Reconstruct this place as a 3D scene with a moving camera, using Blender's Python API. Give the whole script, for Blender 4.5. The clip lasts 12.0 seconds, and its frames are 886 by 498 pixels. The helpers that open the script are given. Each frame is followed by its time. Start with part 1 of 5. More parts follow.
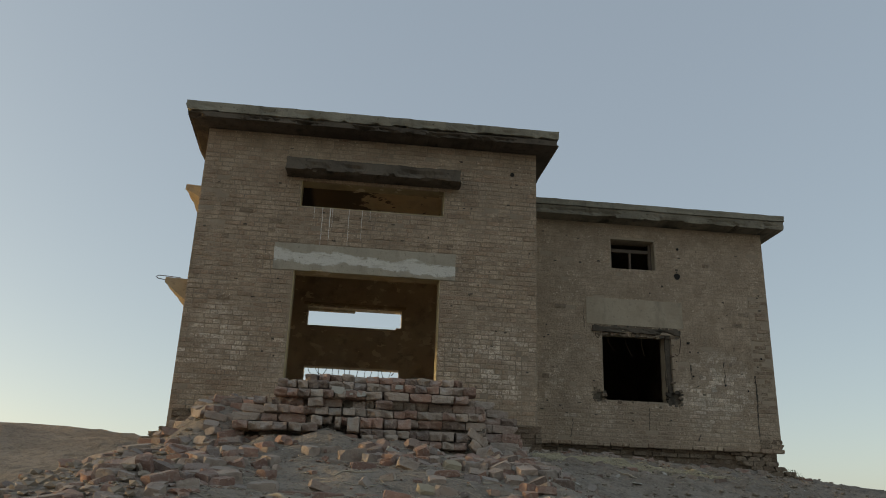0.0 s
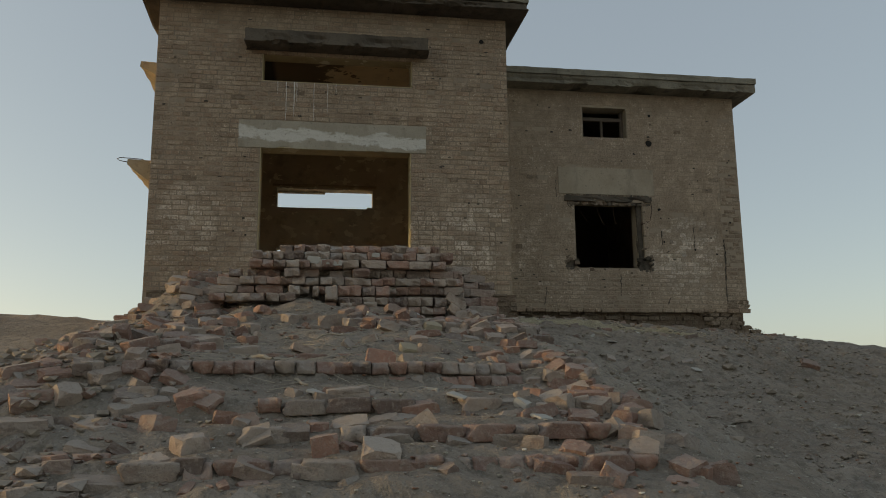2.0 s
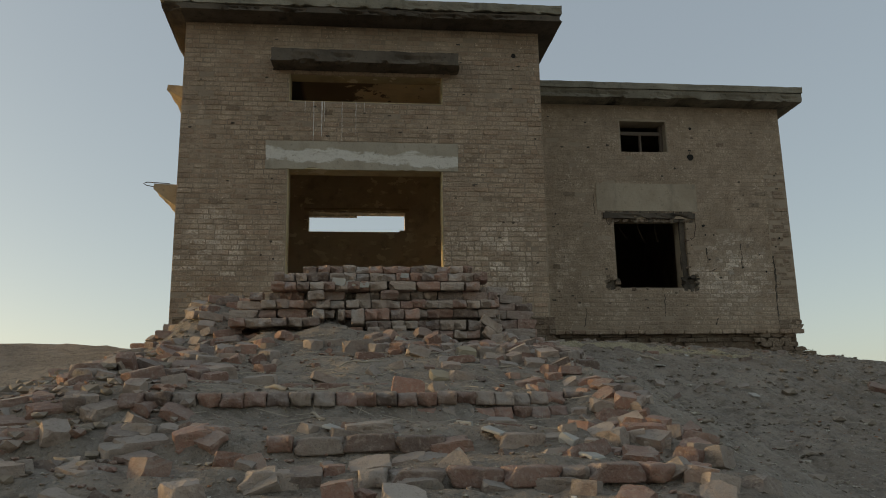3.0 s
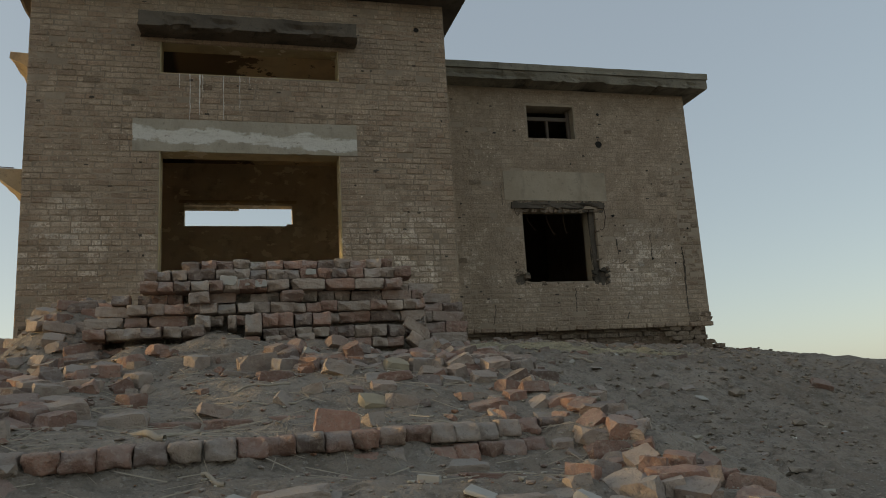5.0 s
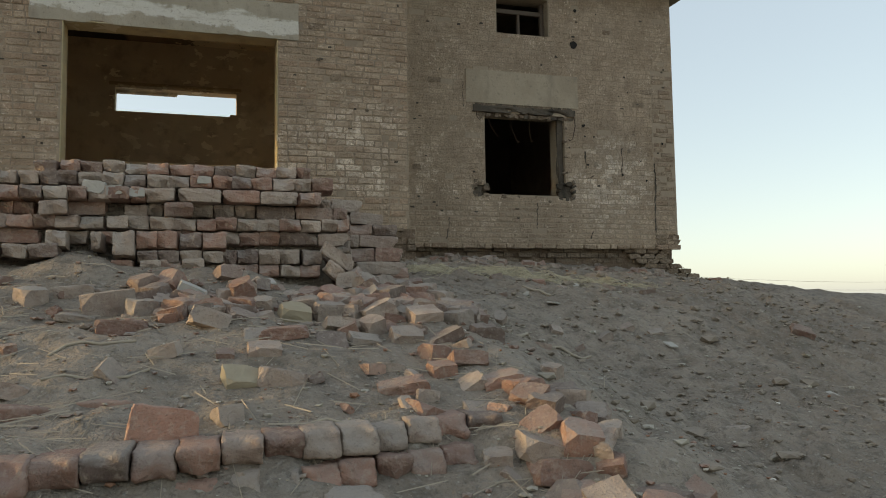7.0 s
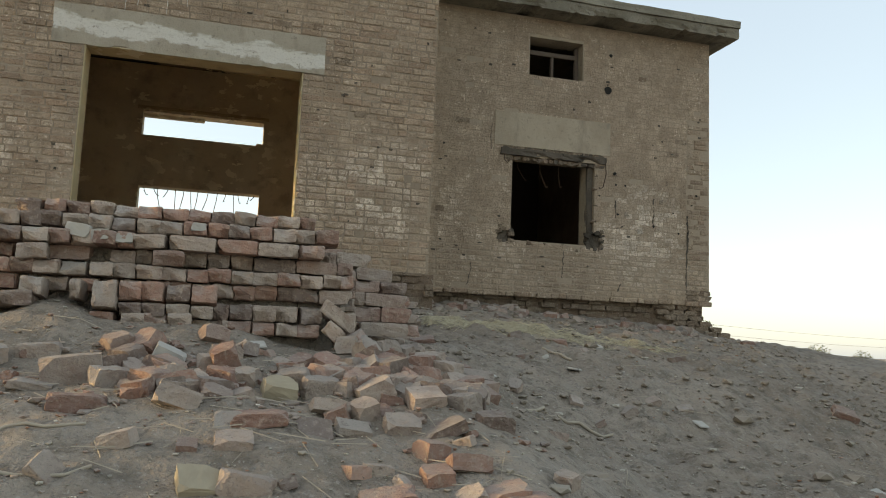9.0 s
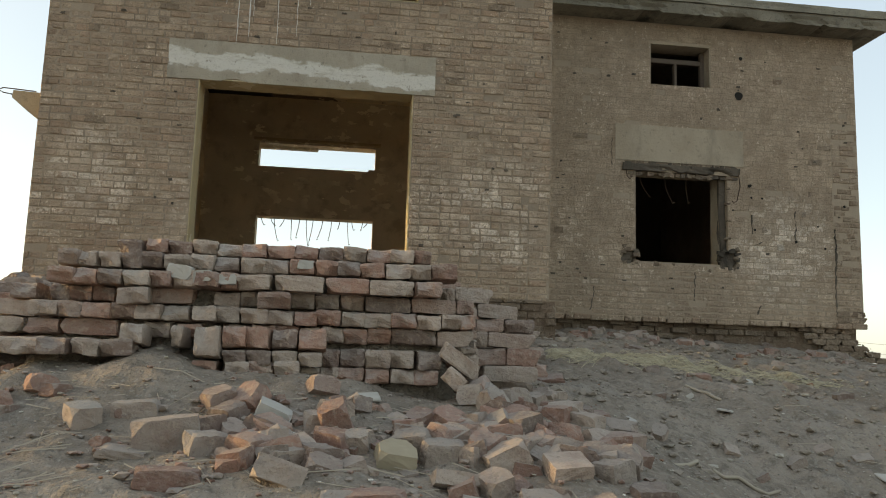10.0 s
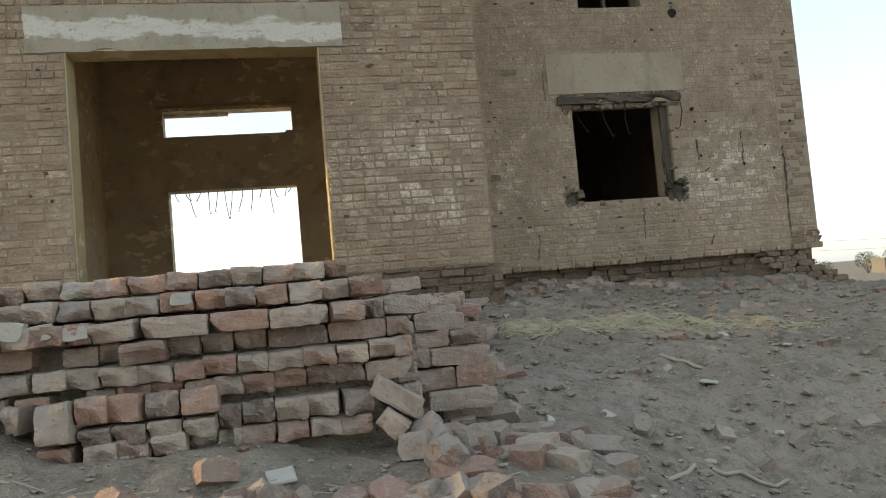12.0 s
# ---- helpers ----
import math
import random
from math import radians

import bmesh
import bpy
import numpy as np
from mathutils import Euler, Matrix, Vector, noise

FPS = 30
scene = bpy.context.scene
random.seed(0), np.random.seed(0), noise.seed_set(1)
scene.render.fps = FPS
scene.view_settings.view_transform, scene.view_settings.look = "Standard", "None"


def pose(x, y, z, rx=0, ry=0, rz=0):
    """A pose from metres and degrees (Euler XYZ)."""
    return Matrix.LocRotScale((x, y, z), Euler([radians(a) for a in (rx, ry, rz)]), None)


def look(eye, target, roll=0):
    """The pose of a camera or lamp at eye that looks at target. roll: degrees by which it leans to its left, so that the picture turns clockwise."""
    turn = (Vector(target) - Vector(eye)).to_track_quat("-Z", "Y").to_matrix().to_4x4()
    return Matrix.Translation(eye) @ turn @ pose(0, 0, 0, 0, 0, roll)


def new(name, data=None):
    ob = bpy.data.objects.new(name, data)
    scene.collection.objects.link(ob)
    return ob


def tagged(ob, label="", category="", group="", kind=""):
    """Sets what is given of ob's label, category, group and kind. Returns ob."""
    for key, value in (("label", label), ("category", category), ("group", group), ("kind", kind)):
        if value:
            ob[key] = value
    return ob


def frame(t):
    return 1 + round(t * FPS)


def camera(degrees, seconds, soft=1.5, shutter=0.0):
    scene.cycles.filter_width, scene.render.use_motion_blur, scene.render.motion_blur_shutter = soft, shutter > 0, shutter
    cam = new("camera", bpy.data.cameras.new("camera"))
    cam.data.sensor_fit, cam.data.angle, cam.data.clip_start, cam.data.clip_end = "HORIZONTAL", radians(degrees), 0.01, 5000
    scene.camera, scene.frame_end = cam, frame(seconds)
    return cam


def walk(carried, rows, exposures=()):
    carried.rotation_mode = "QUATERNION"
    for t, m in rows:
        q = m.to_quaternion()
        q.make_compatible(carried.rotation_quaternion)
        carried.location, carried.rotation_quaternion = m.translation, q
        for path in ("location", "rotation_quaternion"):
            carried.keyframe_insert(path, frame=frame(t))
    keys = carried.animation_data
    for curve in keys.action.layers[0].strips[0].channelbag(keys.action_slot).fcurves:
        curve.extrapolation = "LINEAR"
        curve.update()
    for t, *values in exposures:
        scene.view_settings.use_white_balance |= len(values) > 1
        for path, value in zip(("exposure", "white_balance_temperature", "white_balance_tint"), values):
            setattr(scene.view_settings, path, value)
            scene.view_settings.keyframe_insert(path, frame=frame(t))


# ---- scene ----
cam = camera(59.1, 12.0, 1.0)
EXPOSURES = [(0.0, 0.82, 9400, 4), (1.0, 0.77, 9900, 4), (2.5, 0.73, 10000, 4), (4.5, 0.82, 9800, 4), (5.0, 0.80, 9700, 4), (5.5, 1.16, 9600, 4), (6.5, 1.36, 10000, 4), (8.5, 1.86, 9900, 4), (9.5, 1.72, 10200, 4), (10.5, 1.72, 10100, 4), (11.5, 1.90, 9700, 4), (12.0, 2.00, 9600, 4)]
PATH = [
    (0, (0.261, -0.085, 1.668), (0.462, 1.796, 2.317), 2.1),
    (0.5, (0.286, -0.063, 1.63), (0.603, 1.811, 2.253), 2.9),
    (1, (0.273, -0.05, 1.622), (0.617, 1.855, 2.122), 1.8),
    (1.5, (0.233, 0.035, 1.597), (0.567, 1.96, 2.029), 0.4),
    (2, (0.233, 0.1, 1.526), (0.526, 2.045, 1.89), -0.5),
    (2.5, (0.32, 0.338, 1.556), (0.53, 2.292, 1.928), -0.7),
    (2.7, (0.33, 0.42, 1.564), (0.531, 2.37, 1.961), -0.9),
    (4.3, (0.209, 1.529, 1.637), (0.491, 3.454, 2.099), -2.5),
    (4.5, (0.192, 1.617, 1.674), (0.516, 3.535, 2.142), -3.5),
    (5, (0.198, 1.802, 1.778), (0.698, 3.695, 2.185), -3.4),
    (5.5, (0.381, 2.016, 1.786), (1.113, 3.849, 2.11), -2.8),
    (6, (0.526, 2.316, 1.911), (1.226, 4.166, 2.21), -2.1),
    (6.5, (0.597, 2.588, 2.02), (1.223, 4.468, 2.291), -2.2),
    (6.7, (0.658, 2.692, 2.057), (1.277, 4.582, 2.268), -1.4),
    (8.3, (0.733, 3.054, 2.12), (1.172, 5.003, 2.196), -1.9),
    (8.5, (0.751, 3.054, 2.156), (1.234, 4.993, 2.244), -1.0),
    (9, (0.873, 3.189, 2.296), (1.397, 5.104, 2.529), 2.3),
    (9.5, (0.917, 3.371, 2.422), (1.32, 5.311, 2.691), 2.7),
    (10, (0.908, 3.686, 2.426), (1.148, 5.652, 2.699), 1.8),
    (10.5, (1.004, 3.906, 2.585), (1.404, 5.85, 2.837), 0.9),
    (11, (1.082, 4.096, 2.702), (1.464, 6.047, 2.924), -2.0),
    (11.5, (1.089, 4.343, 2.802), (1.5, 6.289, 3.009), -4.5),
    (12, (1.105, 4.525, 2.782), (1.496, 6.483, 2.902), -5.1),
]
walk(cam, [(t, look(eye, target, roll)) for t, eye, target, roll in PATH], EXPOSURES)

# ---- world, sun and exposure ----
SUN_FROM = Vector((-0.96, 0.22, 0.165)).normalized()
world = bpy.data.worlds.new("hazy_evening_sky")
scene.world = world
world.use_nodes = True
wn, wl = world.node_tree.nodes, world.node_tree.links
sky = wn.new("ShaderNodeTexSky")
sky.sky_type, sky.sun_disc = "NISHITA", False
sky.sun_elevation = math.asin(SUN_FROM.z)
sky.sun_rotation = math.atan2(SUN_FROM.x, SUN_FROM.y)
sky.air_density, sky.dust_density, sky.ozone_density, sky.altitude = 0.7, 1.3, 0.6, 0
haze = wn.new("ShaderNodeMix")
haze.data_type = "RGBA"
haze.inputs["Factor"].default_value = 0.58
haze.inputs["B"].default_value = (1.22, 1.68, 2.75, 1)
wl.new(sky.outputs["Color"], haze.inputs["A"])
wl.new(haze.outputs["Result"], wn["Background"].inputs["Color"])
wn["Background"].inputs["Strength"].default_value = 0.15
sun = new("sun", bpy.data.lights.new("sun", "SUN"))
sun.data.energy, sun.data.angle, sun.data.color = 0.65, radians(3.0), (1.0, 0.82, 0.60)
sun.matrix_world = look(SUN_FROM * 50, (0, 0, 0))


# ---- materials ----
class Mat:
    """Small builder for a procedural node material."""

    def __init__(self, name, rough=0.9, metal=0.0):
        self.m = bpy.data.materials.new(name)
        self.m.use_nodes = True
        self.n, self.l = self.m.node_tree.nodes, self.m.node_tree.links
        self.b = self.n["Principled BSDF"]
        self.b.inputs["Roughness"].default_value = rough
        self.b.inputs["Metallic"].default_value = metal
        self.b.inputs["Specular IOR Level"].default_value = 0.25
        self.co = self.n.new("ShaderNodeTexCoord").outputs["Object"]

    def put(self, socket, value):
        if isinstance(value, (int, float)):
            socket.default_value = value
        elif isinstance(value, tuple):
            socket.default_value = (*value, 1) if len(value) == 3 else value
        else:
            self.l.new(value, socket)

    def noise(self, scale, detail=4, rough=0.6, stretch=None, co=None):
        tex = self.n.new("ShaderNodeTexNoise")
        self.put(tex.inputs["Scale"], scale), self.put(tex.inputs["Detail"], detail), self.put(tex.inputs["Roughness"], rough)
        src = co or self.co
        if stretch:
            mp = self.n.new("ShaderNodeMapping")
            mp.inputs["Scale"].default_value = stretch
            self.l.new(src, mp.inputs["Vector"])
            src = mp.outputs["Vector"]
        self.l.new(src, tex.inputs["Vector"])
        return tex.outputs["Fac"]

    def ramp(self, fac, lo, hi, a=0.0, b=1.0):
        r = self.n.new("ShaderNodeMapRange")
        r.interpolation_type = "SMOOTHSTEP"
        for k, v in (("Value", fac), ("From Min", lo), ("From Max", hi), ("To Min", a), ("To Max", b)):
            self.put(r.inputs[k], v)
        return r.outputs["Result"]

    def mix(self, fac, a, b, mode="MIX"):
        x = self.n.new("ShaderNodeMix")
        x.data_type, x.blend_type = "RGBA", mode
        self.put(x.inputs["Factor"], fac), self.put(x.inputs["A"], a), self.put(x.inputs["B"], b)
        return x.outputs["Result"]

    def math(self, op, a, b=0.0):
        x = self.n.new("ShaderNodeMath")
        x.operation = op
        self.put(x.inputs[0], a), self.put(x.inputs[1], b)
        return x.outputs[0]

    def axis(self, which, co=None):
        x = self.n.new("ShaderNodeSeparateXYZ")
        self.l.new(co or self.co, x.inputs[0])
        return x.outputs[which]

    def normal_up(self):
        return self.axis("Z", self.n.new("ShaderNodeNewGeometry").outputs["Normal"])

    def island(self):
        return self.n.new("ShaderNodeNewGeometry").outputs["Random Per Island"]

    def own(self):
        return self.n.new("ShaderNodeObjectInfo").outputs["Random"]

    def bump(self, height, strength=0.5, distance=0.01):
        x = self.n.new("ShaderNodeBump")
        self.put(x.inputs["Height"], height)
        x.inputs["Strength"].default_value, x.inputs["Distance"].default_value = strength, distance
        self.l.new(x.outputs["Normal"], self.b.inputs["Normal"])

    def done(self, colour):
        self.put(self.b.inputs["Base Color"], colour)
        return self.m


def grains(m, coarse, fine, k=0.5):
    return m.math("ADD", m.noise(coarse, 5), m.math("MULTIPLY", m.noise(fine, 3), k))


def make_sand():
    m = Mat("dusty_grey_earth", 0.95)
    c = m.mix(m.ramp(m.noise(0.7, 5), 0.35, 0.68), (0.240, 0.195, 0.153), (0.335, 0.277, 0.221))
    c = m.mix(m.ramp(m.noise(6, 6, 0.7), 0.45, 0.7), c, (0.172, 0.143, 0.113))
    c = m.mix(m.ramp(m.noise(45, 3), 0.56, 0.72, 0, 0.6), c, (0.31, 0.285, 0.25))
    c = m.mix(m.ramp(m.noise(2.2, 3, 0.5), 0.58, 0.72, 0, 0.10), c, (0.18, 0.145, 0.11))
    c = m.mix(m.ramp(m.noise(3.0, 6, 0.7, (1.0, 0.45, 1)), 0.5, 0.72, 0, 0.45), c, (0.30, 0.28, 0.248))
    # Dark noise here and at the finest scale paints shaded pits between clods.
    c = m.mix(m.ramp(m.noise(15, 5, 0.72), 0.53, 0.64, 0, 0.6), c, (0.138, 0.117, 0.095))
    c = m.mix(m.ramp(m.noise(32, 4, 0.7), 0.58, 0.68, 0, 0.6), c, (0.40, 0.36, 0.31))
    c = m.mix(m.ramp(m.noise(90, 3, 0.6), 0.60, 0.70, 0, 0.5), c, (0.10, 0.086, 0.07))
    m.bump(m.math("ADD", m.noise(5, 6, 0.65), m.math("MULTIPLY", grains(m, 14, 50, 0.4), 0.45)), 1.0, 0.075)
    return m.done(c)


def make_brick(name, each, dusty=0.5, tan=0.0, tone=1.0):
    m = Mat(name, 0.92)
    r = m.island() if each == "island" else m.own()
    m.co = m.n.new("ShaderNodeNewGeometry").outputs["Position"]
    red = m.mix(r, (0.150, 0.076, 0.057), (0.270, 0.142, 0.102))
    red = m.mix(m.ramp(m.math("FRACT", m.math("MULTIPLY", r, 17.9)), 0.70, 0.80), red, (0.105, 0.070, 0.058))
    grey = m.mix(m.math("FRACT", m.math("MULTIPLY", r, 5.1)), (0.205, 0.170, 0.142), (0.315, 0.252, 0.206))
    c = m.mix(m.ramp(m.math("FRACT", m.math("MULTIPLY", r, 7.3)), 0.62 - tan, 0.78 - tan, 0.05 + 0.5 * tan, 0.9), red, grey)
    c = m.mix(m.ramp(m.noise(9, 5), 0.45, 0.72, 0, 0.6), c, (0.15, 0.094, 0.072))
    c = m.mix(m.ramp(m.noise(38, 3), 0.5, 0.72, 0, 0.5), c, (0.31, 0.25, 0.20))
    dust = m.math("MULTIPLY", m.ramp(m.normal_up(), -0.1, 0.85), m.math("MULTIPLY", m.ramp(m.noise(7, 4), 0.25, 0.6, 0.3, 1.0), m.ramp(m.math("FRACT", m.math("MULTIPLY", r, 41.3)), 0, 1, 0.35, 1)))
    c = m.mix(m.math("MULTIPLY", dust, dusty), c, (0.245, 0.222, 0.195))
    c = m.mix(m.math("MULTIPLY", m.ramp(m.noise(5, 5, 0.65), 0.45, 0.68, 0.05, 0.6), dusty), c, (0.225, 0.195, 0.168))
    c = m.mix(m.ramp(m.noise(22, 5, 0.7), 0.56, 0.66, 0, 0.4), c, (0.10, 0.072, 0.058))
    c = m.mix(1.0, c, (tone, tone, tone), "MULTIPLY")
    c = m.mix(m.ramp(m.noise(75, 4, 0.7), 0.52, 0.68, 0, 0.30), c, (0.33, 0.285, 0.24))
    c = m.mix(m.ramp(m.noise(110, 3, 0.6), 0.60, 0.70, 0, 0.30), c, (0.10, 0.075, 0.062))
    m.bump(m.math("ADD", grains(m, 30, 110, 0.6), m.math("MULTIPLY", m.noise(12, 4), 0.8)), 0.8, 0.014)
    return m.done(c)


def make_wall_brick(name, each, white_low, white_high, smooth=0.0, tone=1.0):
    """Old brick under a thin worn slurry, with salt bloom in a band above the plinth."""
    m = Mat(name, 0.93)
    r = m.island() if each == "island" else m.own()
    geo = m.n.new("ShaderNodeNewGeometry").outputs["Position"]
    slurry = m.mix(m.ramp(m.noise(0.9, 5, 0.6, co=geo), 0.35, 0.65), (0.305, 0.255, 0.20), (0.385, 0.325, 0.258))
    bare = m.mix(r, (0.18, 0.132, 0.10), (0.34, 0.252, 0.19))
    show = m.math("MULTIPLY", m.ramp(m.math("FRACT", m.math("MULTIPLY", r, 13.7)), 0.5, 0.95), 0.7 - smooth)
    c = m.mix(show, slurry, bare)
    c = m.mix(m.ramp(m.noise(11, 5, 0.65, co=geo), 0.5, 0.72, 0, 0.55), c, (0.19, 0.155, 0.124))
    z = m.axis("Z", geo)
    band = m.math("MULTIPLY", m.ramp(z, white_low, white_low + 0.5), m.ramp(z, white_high - 0.5, white_high, 1, 0))
    salt = m.math("MULTIPLY", band, m.ramp(m.noise(1.5, 4, 0.55, co=geo), 0.44, 0.66))
    salt = m.math("MULTIPLY", salt, m.ramp(m.noise(17, 4, 0.7, co=geo), 0.42, 0.62))
    salt = m.math("MULTIPLY", salt, m.ramp(m.math("FRACT", m.math("MULTIPLY", r, 31.1)), 0.0, 0.9, 0.25, 1.0))
    c = m.mix(salt, c, (0.56, 0.51, 0.44))
    few = m.math("MULTIPLY", m.math("MULTIPLY", band, m.ramp(m.math("FRACT", m.math("MULTIPLY", r, 57.3)), 0.86, 0.90)), m.math("MULTIPLY", m.ramp(m.noise(30, 3, co=geo), 0.38, 0.55), m.ramp(m.noise(1.3, 2, co=geo), 0.5, 0.62)))
    c = m.mix(m.math("MULTIPLY", few, 0.85), c, (0.66, 0.62, 0.55))
    for px, pz, size in ((2.70, 4.10, 0.80), (-1.9, 4.35, 0.6), (7.05, 4.05, 0.95)):
        dx = m.math("MULTIPLY", m.math("SUBTRACT", m.axis("X", geo), px), 1 / size)
        dz = m.math("MULTIPLY", m.math("SUBTRACT", z, pz), 1 / size)
        near = m.ramp(m.math("ADD", m.math("ADD", m.math("MULTIPLY", dx, dx), m.math("MULTIPLY", dz, dz)), m.noise(3, 4, co=geo)), 0.55, 1.5, 1, 0)
        bloom = m.math("MULTIPLY", m.math("MULTIPLY", near, m.ramp(m.math("FRACT", m.math("MULTIPLY", r, 83.7)), 0.42, 0.66)), m.ramp(m.noise(22, 4, 0.65, co=geo), 0.40, 0.54))
        c = m.mix(m.math("MULTIPLY", near, m.ramp(m.noise(5, 5, 0.7, co=geo), 0.35, 0.65, 0.0, 0.45)), c, (0.46, 0.42, 0.365))
        c = m.mix(m.math("MULTIPLY", bloom, 0.9), c, (0.62, 0.59, 0.53))
    c = m.mix(m.ramp(m.noise(4.5, 6, 0.7, co=geo), 0.3, 0.75, 0.0, 0.75), c, (0.185, 0.148, 0.113))
    c = m.mix(m.ramp(m.noise(2.0, 6, 0.7, co=geo), 0.55, 0.8, 0.0, 0.55), c, (0.40, 0.345, 0.272))
    fleck = m.math("MULTIPLY", m.ramp(m.noise(26, 4, 0.6, co=geo), 0.57, 0.66), m.ramp(m.noise(2.6, 3, co=geo), 0.46, 0.62))
    c = m.mix(m.math("MULTIPLY", fleck, 0.8), c, (0.50, 0.455, 0.385))
    c = m.mix(m.ramp(m.noise(48, 3, 0.5, co=geo), 0.62, 0.70, 0, 0.6), c, (0.10, 0.082, 0.065))
    soot = m.ramp(m.noise(0.55, 5, 0.6, (1, 1, 2.2), co=geo), 0.56, 0.75, 0, 0.4)
    c = m.mix(soot, c, (0.12, 0.098, 0.08))
    c = m.mix(1.0, c, (tone * 1.45, tone * 1.295, tone * 1.19), "MULTIPLY")
    c = m.mix(m.ramp(m.noise(34, 5, 0.75, co=geo), 0.57, 0.66, 0, 0.5), c, (0.13, 0.105, 0.083))
    m.bump(m.math("ADD", m.noise(24, 5, co=geo), m.math("MULTIPLY", m.noise(120, 2, co=geo), 0.4)), 1.0, 0.035)
    return m.done(c)


def make_mortar(name, k=1.0):
    m = Mat(name, 0.95)
    c = m.mix(m.noise(6, 5), (0.208 * k, 0.160 * k, 0.118 * k), (0.292 * k, 0.226 * k, 0.167 * k))
    c = m.mix(m.ramp(m.noise(1.7, 6, 0.65), 0.44, 0.60), c, (0.36, 0.28, 0.207))
    m.bump(grains(m, 40, 150), 0.6, 0.01)
    return m.done(c)


def make_concrete(name, a, b, stain=(0.10, 0.088, 0.072), pale=None):
    m = Mat(name, 0.93)
    c = m.mix(m.ramp(m.noise(1.6, 6, 0.65), 0.35, 0.65), a, b)
    c = m.mix(m.ramp(m.noise(3.2, 5, 0.65, (1, 1, 0.35)), 0.52, 0.72, 0, 0.75), c, stain)
    if pale:
        zz = m.math("ADD", m.math("ADD", m.axis("Z"), m.math("MULTIPLY", m.axis("X"), 0.035)), m.math("MULTIPLY", m.math("SUBTRACT", m.noise(2.3, 5, 0.6, (1, 1, 1.6)), 0.5), 0.42))
        w = m.math("MULTIPLY", m.ramp(zz, 5.56, 5.60), m.ramp(zz, 5.74, 5.79, 1, 0))
        w = m.math("MULTIPLY", w, m.ramp(m.noise(6, 6, 0.65, (0.5, 1, 2.2)), 0.32, 0.5, 0.25, 1))
        c = m.mix(m.math("MULTIPLY", w, 0.9), c, pale)
    c = m.mix(m.ramp(m.noise(42, 3), 0.55, 0.75, 0, 0.4), c, stain)
    c = m.mix(m.ramp(m.noise(13, 5, 0.7), 0.58, 0.68, 0, 0.7), c, stain)
    m.bump(grains(m, 12, 70), 0.6, 0.018)
    return m.done(c)


def make_plaster(name, a, b, peel):
    m = Mat(name, 0.9)
    c = m.mix(m.ramp(m.noise(0.9, 5), 0.35, 0.65), a, b)
    c = m.mix(m.ramp(m.noise(2.4, 6, 0.65), 0.50, 0.70, 0, 0.5), c, (0.26, 0.19, 0.115))
    c = m.mix(m.math("MULTIPLY", m.ramp(m.noise(3.6, 4, 0.55, (1, 1, 1.6)), 0.575, 0.60), m.ramp(m.noise(0.8, 2), 0.40, 0.54)), c, peel)
    m.bump(grains(m, 9, 60), 0.5, 0.012)
    return m.done(c)


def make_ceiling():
    m = Mat("dark_left_peeling_ceiling", 0.92)
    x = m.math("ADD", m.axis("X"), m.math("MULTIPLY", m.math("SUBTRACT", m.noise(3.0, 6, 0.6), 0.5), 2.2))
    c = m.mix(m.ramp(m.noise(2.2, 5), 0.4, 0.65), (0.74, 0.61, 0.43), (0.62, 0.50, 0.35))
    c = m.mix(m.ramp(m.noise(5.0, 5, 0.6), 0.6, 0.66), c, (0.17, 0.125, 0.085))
    # Brown on the left behind an uneven edge, near-black at the far left.
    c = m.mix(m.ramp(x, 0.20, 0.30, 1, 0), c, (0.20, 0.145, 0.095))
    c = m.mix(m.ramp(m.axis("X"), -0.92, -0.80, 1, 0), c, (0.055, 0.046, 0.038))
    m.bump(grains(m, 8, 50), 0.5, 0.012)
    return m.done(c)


def make_plain(name, a, b, scale=20, rough=0.85, metal=0.0, stretch=None):
    m = Mat(name, rough, metal)
    c = m.mix(m.noise(scale, 5, 0.6, stretch), a, b)
    m.bump(m.noise(scale * 3, 3, 0.6, stretch), 0.4, 0.004)
    return m.done(c)


def make_straw():
    m = Mat("dry_straw", 0.8)
    return m.done(m.mix(m.island(), (0.33, 0.28, 0.185), (0.50, 0.435, 0.31)))


def make_pebble():
    m = Mat("pebbles_and_brick_chips", 0.92)
    r = m.island()
    c = m.mix(r, (0.24, 0.21, 0.168), (0.46, 0.42, 0.35))
    c = m.mix(m.ramp(m.math("FRACT", m.math("MULTIPLY", r, 9.1)), 0.88, 0.93), c, (0.32, 0.17, 0.11))
    c = m.mix(m.ramp(m.math("FRACT", m.math("MULTIPLY", r, 23.7)), 0.965, 0.975), c, (0.66, 0.62, 0.55))
    m.bump(m.noise(60, 3), 0.4, 0.006)
    return m.done(c)


def make_leaf():
    m = Mat("dusty_leaf", 0.8)
    return m.done(m.mix(m.island(), (0.05, 0.07, 0.03), (0.13, 0.14, 0.07)))


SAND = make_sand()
BRICK = make_brick("dusty_red_brick", "own", 0.55, 0.10, 1.42)
STACK_BRICK = make_brick("stair_brick", "own", 0.72, 0.20, 1.62)
CHIP = make_brick("brick_chips", "island", 0.6, 0.2, 1.45)
WALL_BRICK_A = make_wall_brick("worn_wall_brick", "island", 3.3, 4.9)
WALL_BRICK_NEAR = make_wall_brick("worn_pier_brick", "own", 3.3, 4.9)
WALL_BRICK_LOW = make_wall_brick("worn_low_annexe_brick", "own", 3.1, 4.9, 0.5, 1.0)
WALL_BRICK_B = make_wall_brick("worn_annexe_brick", "island", 3.1, 4.9, 0.6, 1.0)
